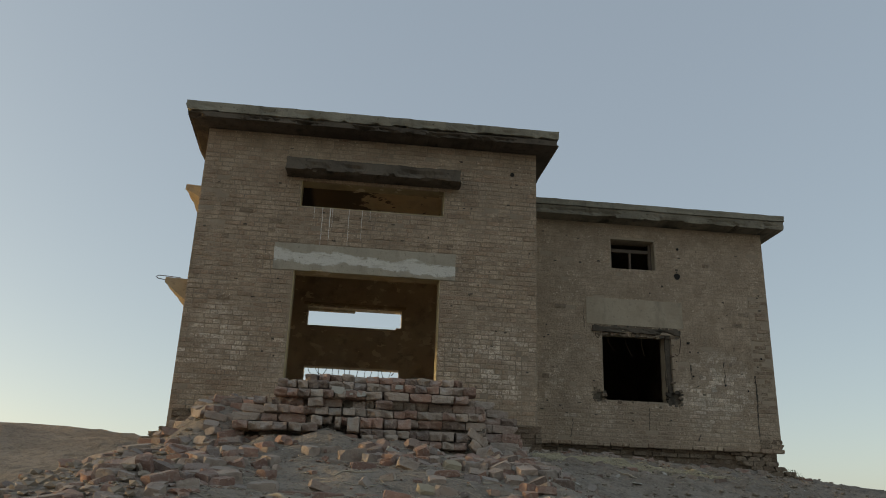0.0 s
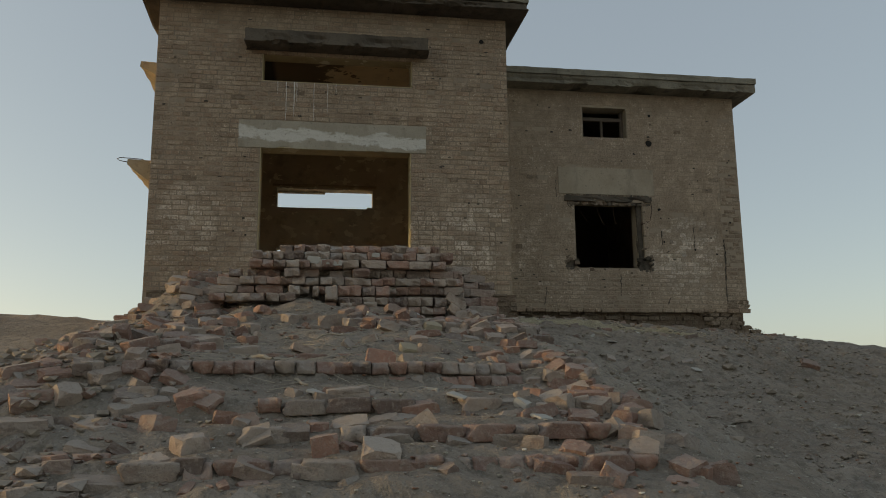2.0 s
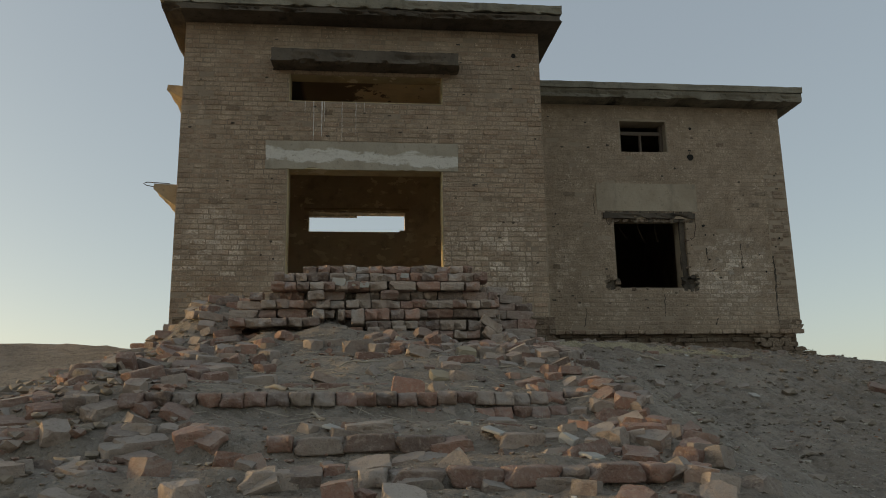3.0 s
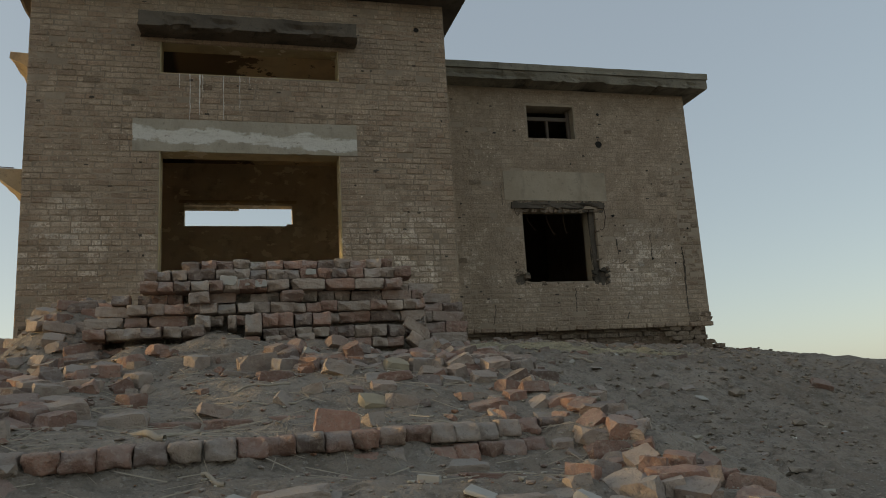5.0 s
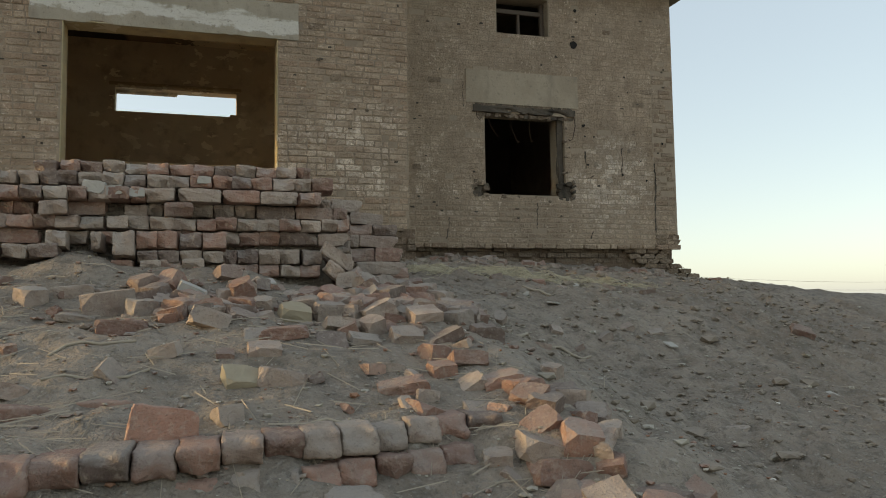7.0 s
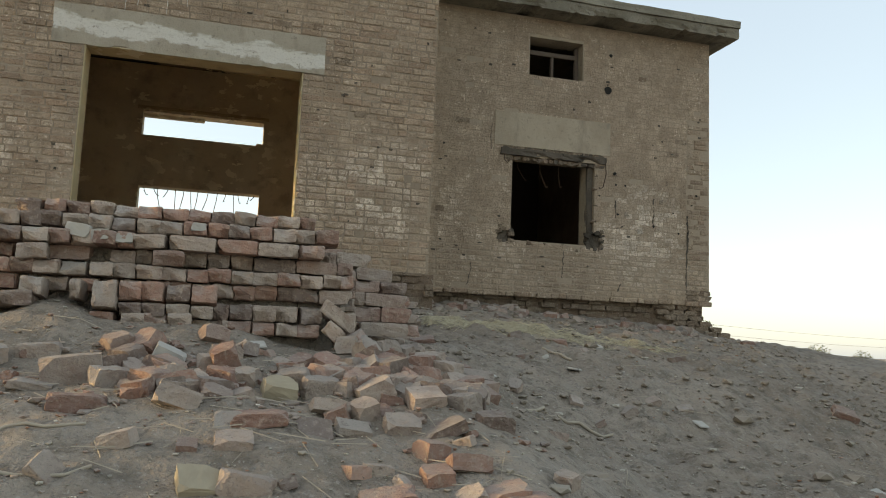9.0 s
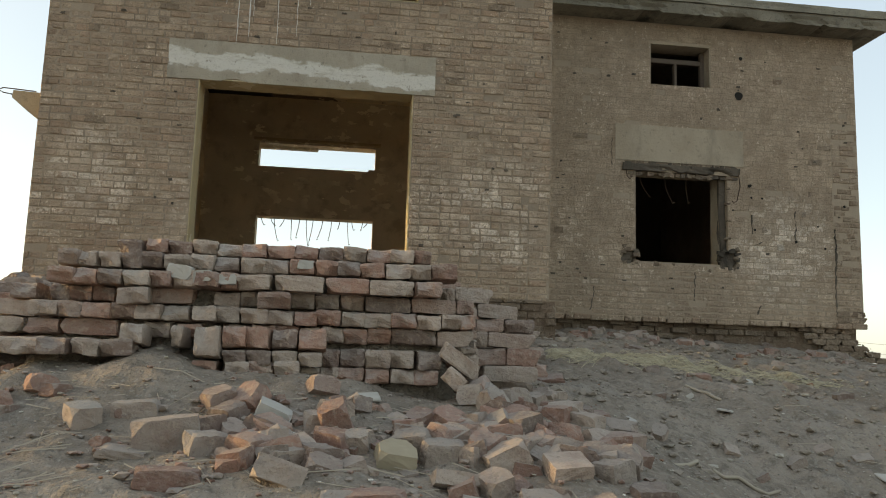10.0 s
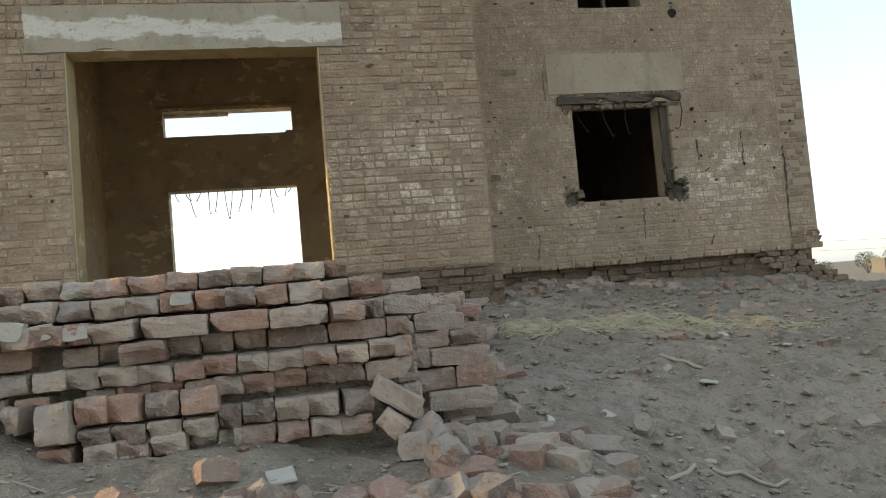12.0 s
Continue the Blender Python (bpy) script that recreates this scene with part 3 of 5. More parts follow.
bm = rough_slab(AX1 + 0.004, BX1 + 0.31, BY0 - 0.36, AY1 + 0.3, B_TOP, B_TOP + 0.17, 0.07, 0.045, 0.05, 9.0)
tagged(part("roof_annexe", bm, EDGE), "crumbling concrete roof slab of the annexe", "roof", kind="structure")
bm = rough_slab(AX1 + 0.006, BX1 + 0.325, BY0 - 0.385, AY1 + 0.32, B_TOP + 0.172, B_TOP + 0.29, 0.16, 0.008, 0.01, 21.0)
tagged(part("roof_screed", bm, SLAB), "grey cement screed on the annexe roof", "roof", kind="structure")

# lintels and shades
bm = rough_slab(-1.22, 1.83, AY0 - 0.011, AY0 + 0.006, 5.455, 5.92, 0.06, 0.008, 0.022, 4.0)
lintel = tagged(part("lintel", bm, LINTEL), "whitewashed grey plaster lintel band", "lintel", kind="structure")
bm = rough_slab(4.55, 6.45, BY0 - 0.012, BY0 + 0.012, 5.24, 5.76, 0.1, 0.004, 0.0, 6.0)
tagged(part("lintel_annexe", bm, RENDER), "smooth grey cement band above the window", "lintel", kind="structure")


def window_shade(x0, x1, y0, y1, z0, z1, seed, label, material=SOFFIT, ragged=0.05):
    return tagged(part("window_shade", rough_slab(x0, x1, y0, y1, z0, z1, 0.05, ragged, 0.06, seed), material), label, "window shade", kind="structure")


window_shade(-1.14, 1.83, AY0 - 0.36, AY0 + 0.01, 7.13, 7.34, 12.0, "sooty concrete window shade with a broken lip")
window_shade(4.66, 6.38, BY0 - 0.035, BY0 + 0.012, 5.10, 5.20, 15.0, "broken stub of a concrete window shade", STUB_AND_GAPS, 0.06)


def side_shade(y0, y1, reach, z, drop, label):
    """A shade on the side wall, thick at the wall and thin at its lip."""
    bm = bmesh.new()
    x = AX0 + 0.01
    prof = [(x, z), (x - reach, z + 0.02), (x - reach - 0.01, z - 0.07), (x - reach * 0.55, z - drop * 0.55), (x, z - drop)]
    n = 14
    rings = []
    for i in range(n + 1):
        y = y0 + (y1 - y0) * i / n
        rings.append([bm.verts.new((px + (0.03 * noise.noise(Vector((y * 4, px * 9, pz * 5))) if px < x else 0), y, pz + 0.02 * noise.noise(Vector((y * 5, pz * 7, 1))))) for px, pz in prof])
    for a, b in zip(rings, rings[1:]):
        for k in range(5):
            bm.faces.new((a[k], a[(k + 1) % 5], b[(k + 1) % 5], b[k]))
    bm.faces.new(rings[0]), bm.faces.new(rings[-1][::-1])
    bmesh.ops.recalc_face_normals(bm, faces=bm.faces[:])
    return tagged(part("window_shade", bm, WARM_SHADE), label, "window shade", kind="structure")


side_shade(13.25, 15.8, 0.42, 7.14, 0.34, "buff concrete shade over a high side window")
low_shade = side_shade(12.85, 15.8, 0.44, 5.28, 0.42, "broken buff concrete shade over a side window")


def tube(name, points, radius, material, parent=None, label=""):
    cu = bpy.data.curves.new(name, "CURVE")
    cu.dimensions, cu.bevel_depth, cu.bevel_resolution = "3D", radius, 1
    sp = cu.splines.new("POLY")
    sp.points.add(len(points) - 1)
    for p, co in zip(sp.points, points):
        p.co = (*co, 1)
    ob = bpy.data.objects.new(name, cu)
    scene.collection.objects.link(ob)
    me = bpy.data.meshes.new_from_object(ob.evaluated_get(bpy.context.evaluated_depsgraph_get()))
    bpy.data.objects.remove(ob)
    me.materials.append(material)
    out = new(name, me)
    out.parent = parent
    return tagged(out, label)


tube("reinforcing_bar", [(AX0 - 0.40, 12.9, 5.25), (AX0 - 0.55, 12.88, 5.27), (AX0 - 0.60, 12.88, 5.30), (AX0 - 0.55, 12.88, 5.325), (AX0 - 0.2, 12.9, 5.31)], 0.007, STEEL, low_shade, "bent rusty bar")

# hanging bars under the far doorway's broken head and the broken window
rr = random.Random(5)
bars = holder("hanging_bars", "bent rusty reinforcing bars hanging from the doorway head", "rebar", (0, 20.55, 5.27))
for i in range(15):
    x = FAR_DOOR[0] + 0.08 + 2.3 * i / 14 + rr.uniform(-0.05, 0.05)
    n = rr.uniform(0.10, 0.2) if i in (0, 1, 3, 10, 12, 13, 14) else rr.uniform(0.42, 0.6)
    lean = rr.uniform(-0.12, 0.12)
    tube("bar", [(x, 0.02, 0.01), (x + lean * 0.25, 0, -n * 0.4), (x + lean * 0.7, -0.02, -n * 0.8), (x + lean, -0.03, -n), (x + lean + 0.03, -0.03, -n + 0.015)], 0.0075, STEEL, bars)
for k, (x, lean, n) in enumerate([(5.05, 0.16, 0.28), (5.42, 0.14, 0.36), (5.75, 0.05, 0.34)]):
    b = tube("reinforcing_bar", [(x, BY0 + 0.36, 5.10), (x + lean * 0.3, BY0 + 0.4, 5.10 - n * 0.4), (x + lean, BY0 + 0.4, 5.10 - n), (x + lean + 0.03, BY0 + 0.4, 5.12 - n)], 0.008, STEEL)
    tagged(b, "rusty bent bar hanging inside the broken window", "rebar", "window bars")
b = tube("reinforcing_bar", [(6.36, BY0 - 0.03, 5.14), (6.37, BY0 - 0.05, 4.95), (6.32, BY0 - 0.05, 4.74), (6.27, BY0 - 0.05, 4.70), (6.25, BY0 - 0.05, 4.73)], 0.007, STEEL)
tagged(b, "thin rusty hooked bar hanging from the window shade", "rebar", "window bars")
b = tube("reinforcing_bar", [(4.70, BY0 - 0.03, 5.12), (4.71, BY0 - 0.05, 5.0), (4.75, BY0 - 0.05, 4.96), (4.78, BY0 - 0.05, 5.0)], 0.007, STEEL)
tagged(b, "thin rusty hooked bar hanging from the window shade", "rebar", "window bars")


# ---- small window frame ----
def small_window():
    w = holder("window_1", "small dark window with a weathered timber frame", "window", ((PANE[0] + PANE[1]) / 2, BY0 + 0.2, PANE[2]), kind="structure")
    hw, hh = (PANE[1] - PANE[0]) / 2 - 0.014, PANE[3] - PANE[2] - 0.028
    for name, x0, x1, z0, z1 in (("frame_stile", -hw, -hw + 0.06, 0.014, hh), ("frame_stile", hw - 0.06, hw, 0.014, hh), ("frame_head", -hw + 0.06, hw - 0.06, hh - 0.20, hh - 0.13), ("frame_sill", -hw + 0.06, hw - 0.06, 0.014, 0.075), ("mullion", -0.02, 0.02, 0.075, hh - 0.20)):
        bm = bmesh.new()
        block(bm, x0, x1, -0.03, 0.04, z0, z1)
        bmesh.ops.bevel(bm, geom=bm.edges[:], offset=0.006, segments=1, affect="EDGES")
        part(name, bm, WOOD, w)


small_window()


# ---- wall facing bricks ----
def lay(u0, u1, z0, z1, holes, seed, lost=0.012, course=0.081):
    """Courses of bricks as (centre u, centre z, length, height), alternately stretchers and headers, cut at the holes."""
    rnd = random.Random(seed)
    z, row = z0, 0
    while z + 0.05 < z1:
        h = min(course, z1 - z) - 0.009
        mid = z + h / 2
        spans = [(u0, u1)]
        for a, b, lo, hi in holes:
            if lo < mid < hi:
                spans = [s for p, q in spans for s in ((p, min(q, a)), (max(p, b), q)) if s[1] - s[0] > 0.03]
        unit = 0.238 if row % 2 == 0 else (0.121 if rnd.random() < 0.6 else 0.238)
        for p, q in spans:
            u = p - (0.0 if row % 4 < 2 else unit / 2)
            while u < q - 0.02:
                w = (unit if rnd.random() < 0.8 else (0.121 if unit > 0.2 else 0.238)) * rnd.uniform(0.93, 1.06)
                a, b = max(u, p), min(u + w, q)
                if b - a > 0.035 and rnd.random() > lost:
                    yield (a + b) / 2, mid, b - a - 0.008, h
                u += w
        z += course
        row += 1


def facing(name, bricks, y, proud, material, parent, seed, label, sunk=0.006, worn=1.0):
    """Many facing bricks joined in one mesh, each with its own slight tilt, depth and chamfer."""
    rnd = random.Random(seed)
    verts, faces = [], []
    for u, z, w, h in bricks:
        d = y - rnd.uniform(-0.5, 1.0) * proud if rnd.random() > 0.3 else y + sunk
        z += 0.007 * noise.noise(Vector((u * 0.9, y, z * 1.7))) + rnd.gauss(0, 0.0015)
        w = w * rnd.uniform(1 - 0.045 * worn, 1.0) + 0.005 * (1 - worn)
        h = h * rnd.uniform(1 - 0.07 * worn, 1.0) + 0.006 * (1 - worn)
        j = lambda: rnd.uniform(-0.0036, 0.0036) * worn
        w2, h2, c = w / 2, h / 2, 0.002 + 0.004 * worn
        i = len(verts)
        for (sx, sz) in ((-1, -1), (1, -1), (1, 1), (-1, 1)):
            verts.append((u + sx * (w2 - c) + j(), d + j() * 0.7, z + sz * (h2 - c) + j()))
        for (sx, sz) in ((-1, -1), (1, -1), (1, 1), (-1, 1)):
            verts.append((u + sx * w2 + j(), d + 0.007, z + sz * h2 + j()))
        for (sx, sz) in ((-1, -1), (1, -1), (1, 1), (-1, 1)):
            verts.append((u + sx * w2, y + 0.03, z + sz * h2))
        faces.append((i, i + 1, i + 2, i + 3))
        for k in range(4):
            n = (k + 1) % 4
            faces.append((i + 4 + k, i + 4 + n, i + n, i + k))
            faces.append((i + 8 + k, i + 8 + n, i + 4 + n, i + 4 + k))
    me = bpy.data.meshes.new(name)
    me.from_pydata(verts, [], faces)
    me.materials.append(material)
    ob = new(name, me)
    ob.parent = parent
    return tagged(ob, label, kind="stuff")


front = bpy.data.objects["wall_front"]
annexe = bpy.data.objects["wall_annexe_front"]
BAND = (-1.20, 1.81, 5.47, 5.91)
PIER = (1.58, 2.98, 3.10, 4.315)
LOW = (3.25, 8.20, 3.07, 3.718)
facing("facing_bricks", lay(AX0, AX1, 3.10, A_TOP, [BIG, TOP, BAND, PIER], 1), AY0, 0.006, WALL_BRICK_A, front, 2, "worn grey-brown facing bricks")
facing("facing_bricks", lay(7.82, BX1, 3.72, 5.95, [], 5, 0.012), BY0, 0.010, WALL_BRICK_C, annexe, 6, "rough eroded quoin bricks", 0.012)
facing("facing_bricks", lay(AX1 + 0.01, BX1, 3.07, B_TOP, [PANE, WINDOW, (4.58, 6.42, 5.24, 5.76), LOW, (7.81, BX1 + 0.1, 3.70, 5.96), *CORNERS], 3, 0.02), BY0, 0.0016, WALL_BRICK_B, annexe, 4, "worn annexe facing bricks", 0.002, 0.25)

rr = random.Random(29)
x = AX1 + 0.25
while x < BX1 - 0.1:
    w = rr.choice((0.238, 0.238, 0.121))
    if rr.random() > 0.06:
        ob = new("brick", mesh_of("brick", brick_bm(w - 0.012, 0.10, 0.072, rr.randrange(9999), False, 1.3), WALL_BRICK_NEAR))
        ob.matrix_world = pose(x + w / 2, BY0 + 0.032 + rr.uniform(-0.008, 0.008), 3.028 + rr.uniform(-0.006, 0.004), rr.gauss(0, 1.5), rr.gauss(0, 1.2), rr.gauss(0, 1.5))
        ob.parent = annexe
    x += w
# footings under both walls, eroded and uneven
bm = bmesh.new()
block(bm, AX0 + 0.1, AX1 + 0.02, AY0 - 0.20, AY0 + 0.008, 2.35, 3.08)
tagged(part("footing_core", bm, FOOTING), "earthy core of the front footing", "footing", kind="structure")
foot = bpy.data.objects["footing_core"]
facing("footing_bricks", lay(AX0 + 0.1, AX1 + 0.02, 2.40, 3.10, [], 7, 0.1), AY0 - 0.22, 0.03, FOOTING, foot, 8, "dark eroded footing bricks")
tagged(new("footing_annexe", mesh_of("footing_annexe", (lambda b: (block(b, AX1 + 0.03, BX1 - 0.05, BY0 + 0.12, BY0 + 0.32, 2.30, 3.028), b)[1])(bmesh.new()), FOOTING)), "recessed earthy footing of the annexe", "footing", kind="structure")
facing("footing_bricks", lay(AX1 + 0.03, BX1 - 0.06, 2.45, 3.02, [], 9, 0.2), BY0 + 0.10, 0.06, FOOTING, bpy.data.objects["footing_annexe"], 10, "dark eroded footing bricks")

# ---- lime drips, holes and scars on the front ----
rr = random.Random(11)
for x, n, w in ((-0.62, 0.22, 0.008), (-0.48, 0.68, 0.012), (-0.35, 0.60, 0.015), (-0.31, 0.34, 0.010), (-0.03, 0.66, 0.010), (0.19, 0.55, 0.009), (0.33, 0.16, 0.007)):
    bm = bmesh.new()
    zs = [TOP[2] - n * i / 10 for i in range(11)]
    prev = None
    for i, z in enumerate(zs):
        ww = 1.3 * w * (1 - 0.6 * i / 10) * rr.uniform(0.6, 1.2) / 2
        xx = x + rr.uniform(-0.004, 0.004)
        ring = [bm.verts.new(p) for p in ((xx - ww, AY0 - 0.007, z), (xx, AY0 - 0.011, z), (xx + ww, AY0 - 0.007, z))]
        if prev:
            for k in range(2):
                bm.faces.new((prev[k], prev[k + 1], ring[k + 1], ring[k]))
        prev = ring
    part("lime_drip", bm, DRIP, front, "thin white lime drip")


def put_hole(x, y, z, r, parent):
    """A round scaffold hole: a flat dark disc on the wall, painted as its shaded depth."""
    bm = bmesh.new()
    n = 12
    rings = []
    for d, k in ((-0.0075, 1.15), (-0.0085, 1.0), (-0.008, 0.8)):
        rings.append([bm.verts.new((x + r * k * math.cos(a) * (1 + 0.12 * math.sin(3 * a + x)), y + d, z + r * k * math.sin(a))) for a in (2 * math.pi * i / n for i in range(n))])
    for a, b in zip(rings, rings[1:]):
        for i in range(n):
            bm.faces.new((a[i], a[(i + 1) % n], b[(i + 1) % n], b[i]))
    bm.faces.new(rings[-1])
    part("wall_hole", bm, VOID_BLACK, parent, "flat black disc painted as the shade in a round hole")


# Flat black painted for the unlit depth of wall holes and far windows.
VOID_BLACK = make_plain("painted_void_black", (0.012, 0.010, 0.009), (0.03, 0.025, 0.02), 30)
put_hole(2.80, AY0, 7.50, 0.035, front)
put_hole(6.40, BY0, 6.29, 0.055, annexe)
put_hole(6.44, BY0, 6.86, 0.025, annexe)

# bricks that have lost their face: dark scars, a few proud stubs round the broken window
rr = random.Random(17)
for x, z, w, wallob, y in ((-1.75, 6.45, 0.2, front, AY0), (-1.25, 6.30, 0.2, front, AY0), (-2.05, 5.98, 0.11, front, AY0), (-1.30, 6.14, 0.1, front, AY0), (-0.90, 5.98, 0.1, front, AY0), (1.30, 6.03, 0.2, front, AY0), (2.05, 5.66, 0.18, front, AY0), (1.72, 6.05, 0.1, front, AY0), (2.30, 5.02, 0.12, front, AY0), (-1.95, 4.92, 0.2, front, AY0), (2.55, 6.62, 0.2, front, AY0), (-0.25, 6.42, 0.12, front, AY0),
                           (7.55, 5.38, 0.2, annexe, BY0), (7.0, 6.55, 0.12, annexe, BY0), (6.75, 4.35, 0.06, annexe, BY0), (6.98, 4.1, 0.1, annexe, BY0), (4.05, 5.55, 0.2, annexe, BY0), (7.35, 4.6, 0.05, annexe, BY0), (3.75, 4.2, 0.12, annexe, BY0), (7.7, 5.6, 0.2, annexe, BY0), (7.45, 4.9, 0.03, annexe, BY0)):
    bm = bmesh.new()
    vs = block(bm, x - w / 2, x + w / 2, y - 0.0075, y + 0.004, z - 0.034, z + 0.034)
    bmesh.ops.subdivide_edges(bm, edges=bm.edges[:], cuts=2, use_grid_fill=True)
    for v in bm.verts:
        v.co.x += rr.gauss(0, 0.008)
        v.co.z += rr.gauss(0, 0.006)
    part("brick_scar", bm, SCAR, wallob, "dark scar of a spalled brick")
# small pits where corners of bricks have broken out: proud dark blocks painted as their shade
for wallob, x0, x1, z0, z1, y, count, holes in ((front, AX0 + 0.1, AX1 - 0.1, 3.3, 7.7, AY0, 40, (BIG, TOP, BAND)), (annexe, AX1 + 0.1, BX1 - 0.1, 3.2, 7.1, BY0, 44, (PANE, WINDOW, (4.5, 6.5, 5.0, 5.8)))):
    while count:
        x, z = rr.uniform(x0, x1), rr.uniform(z0, z1)
        if any(a - 0.08 < x < b + 0.08 and lo - 0.08 < z < hi + 0.08 for a, b, lo, hi in holes):
            continue
        w, h = rr.uniform(0.010, 0.034), rr.uniform(0.008, 0.018)
        bm = bmesh.new()
        block(bm, x - w, x + w, y - 0.0085, y + 0.004, z - h, z + h)
        bmesh.ops.subdivide_edges(bm, edges=bm.edges[:], cuts=2, use_grid_fill=True)
        for v in bm.verts:
            v.co.x = x + (v.co.x - x) * rr.uniform(0.5, 1.1)
            v.co.z = z + (v.co.z - z) * rr.uniform(0.55, 1.0)
        part("brick_scar", bm, STUB_AND_GAPS, wallob, "small dark block painted as a shaded pit in the brickwork")
        count -= 1
def crack(points, width, y, parent):
    """A ragged dark strip run from point to point up the wall, painted as an open joint's shade."""
    bm = bmesh.new()
    prev = None
    for (xa, za), (xb, zb) in zip(points, points[1:]):
        n = max(2, round(math.hypot(xb - xa, zb - za) / 0.04))
        for i in range(n):
            u = i / n
            x = xa + (xb - xa) * u + rr.uniform(-0.012, 0.012)
            z = za + (zb - za) * u
            w = width * rr.uniform(0.25, 1.2) / 2
            ring = [bm.verts.new(q) for q in ((x - w, y - 0.006, z), (x - w * 0.3, y - 0.0085, z), (x + w, y - 0.006, z))]
            if prev:
                for k in range(2):
                    bm.faces.new((prev[k], prev[k + 1], ring[k + 1], ring[k]))
            prev = ring
    part("crack", bm, STUB_AND_GAPS, parent, "ragged dark strip painted as the shade of an open crack")


crack(((7.81, 3.16), (7.80, 3.60), (7.83, 4.05), (7.81, 4.45)), 0.034, BY0, annexe)
crack(((6.57, 4.28), (6.56, 4.42), (6.56, 4.60)), 0.030, BY0, annexe)
crack(((7.21, 4.17), (7.22, 4.40), (7.22, 4.68)), 0.022, BY0, annexe)
crack(((5.69, 3.30), (5.70, 3.52), (5.71, 3.74)), 0.020, BY0, annexe)
crack(((4.20, 3.12), (4.24, 3.30), (4.26, 3.48)), 0.018, BY0, annexe)
crack(((4.51, 5.16), (4.50, 5.38), (4.50, 5.60)), 0.012, BY0, annexe)
crack(((6.62, 3.14), (6.63, 3.22), (6.70, 3.30)), 0.030, BY0, annexe)
crack(((6.58, 4.12), (6.66, 4.14), (6.74, 4.20)), 0.035, BY0, annexe)
for x, z, r in ((6.53, 4.97, 0.022), (6.56, 4.80, 0.014), (6.72, 4.80, 0.014), (6.60, 4.34, 0.016), (7.22, 4.20, 0.018), (7.66, 4.12, 0.016), (7.98, 4.75, 0.018), (6.55, 4.98, 0.016)):
    put_hole(x, BY0, z, r, annexe)
# Recesses of broken brick, coloured dark to paint the shade inside them.
for x0, x1, z0, z1 in CORNERS[:2]:
    bm = rough_slab(x0, x1, BY0 + 0.04, BY0 + 0.12, z0, z1, 0.03, 0.05, 0.04, x0)
    part("broken_corner", bm, STUB_AND_GAPS, annexe, "knocked-out brick corner of the window")
bm = rough_slab(6.105, 6.20, BY0 + 0.05, BY0 + 0.12, 4.02, 5.1, 0.03, 0.04, 0.0, 2.0)
part("broken_jamb", bm, STUB_AND_GAPS, annexe, "ragged broken jamb")

rr = random.Random(19)
for x, z in ((4.70, 4.02), (4.66, 3.90), (4.82, 3.78), (6.36, 4.05), (6.34, 3.92), (6.30, 3.77), (6.22, 4.20), (6.23, 4.45), (6.21, 4.70), (6.24, 4.92), (5.94, 3.72), (4.80, 5.02), (6.30, 5.06), (4.69, 5.10), (5.4, 3.80), (5.15, 3.79), (5.7, 3.79)):
    bm = brick_bm(rr.uniform(0.06, 0.13), 0.06, rr.uniform(0.04, 0.075), rr.randrange(999), True, 2.5)
    bmesh.ops.transform(bm, matrix=pose(x, BY0 + 0.022, z, rr.uniform(-8, 8), rr.uniform(-20, 20), rr.uniform(-10, 10)), verts=bm.verts[:])
    part("broken_brick", bm, FOOTING, annexe, "ragged broken brick at the window edge")

for x0, x1, z0, z1 in (*CORNERS[:2], (4.74, 6.32, 5.06, 5.22)):
    around = 2 * (x1 - x0 + z1 - z0)
    for i in range(round(around / 0.085)):
        u = (i + rr.uniform(0, 0.8)) * 0.085
        if u < x1 - x0:
            x, z = x0 + u, z0
        elif u < x1 - x0 + z1 - z0:
            x, z = x1, z0 + u - (x1 - x0)
        elif u < 2 * (x1 - x0) + z1 - z0:
            x, z = x1 - (u - (x1 - x0 + z1 - z0)), z1
        else:
            x, z = x0, z1 - (u - (2 * (x1 - x0) + z1 - z0))
        bm = fragment(rr.uniform(0.05, 0.11), 0.05, rr.uniform(0.03, 0.07), rr.randrange(9999))
        bmesh.ops.transform(bm, matrix=pose(x, BY0 + 0.020, z, rr.uniform(-10, 10), rr.uniform(-18, 18), rr.uniform(-10, 10)), verts=bm.verts[:])
        part("broken_brick", bm, rr.choice((FOOTING, FOOTING, STUB_AND_GAPS, SCAR) if x0 < 6 else (STUB_AND_GAPS, STUB_AND_GAPS, FOOTING)), annexe, "ragged broken brick at the window edge")

# stepped broken corner at the annexe's foot
stub = holder("broken_corner_footing", "crumbling stepped brick footing at the annexe corner", "footing", (0, 0, 0), kind="structure")
rr = random.Random(23)
FOOT_BRICK = make_wall_brick("eroded_footing_brick", "own", 2.0, 2.2, 0.0, 0.62)
ERODED = [mesh_of("brick", rough_brick(L, W, H, 160 + i, 4, 5, 2.0), FOOT_BRICK) for i in range(8)]
for k, (xr, z) in enumerate(((8.24, 3.20), (8.27, 3.12), (8.20, 3.04), (8.10, 2.96), (8.02, 2.88), (8.12, 2.80), (8.30, 2.72), (8.46, 2.64), (8.62, 2.56), (8.75, 2.48))):
    for j in range(3):
        ob = new("brick", rr.choice(ERODED))
        ob.matrix_world = pose(xr - 0.115 - 0.238 * j, BY0 + 0.055 + (0.02 if k > 2 else -0.01) + rr.uniform(-0.01, 0.01), z, rr.uniform(-2, 2), rr.uniform(-2, 2), rr.uniform(-4, 4))
        ob.parent = stub
        if k < 3 and j > 0:
            break
stub2 = holder("broken_left_footing", "crumbling brick footing under the front corner", "footing", (0, 0, 0), kind="structure")
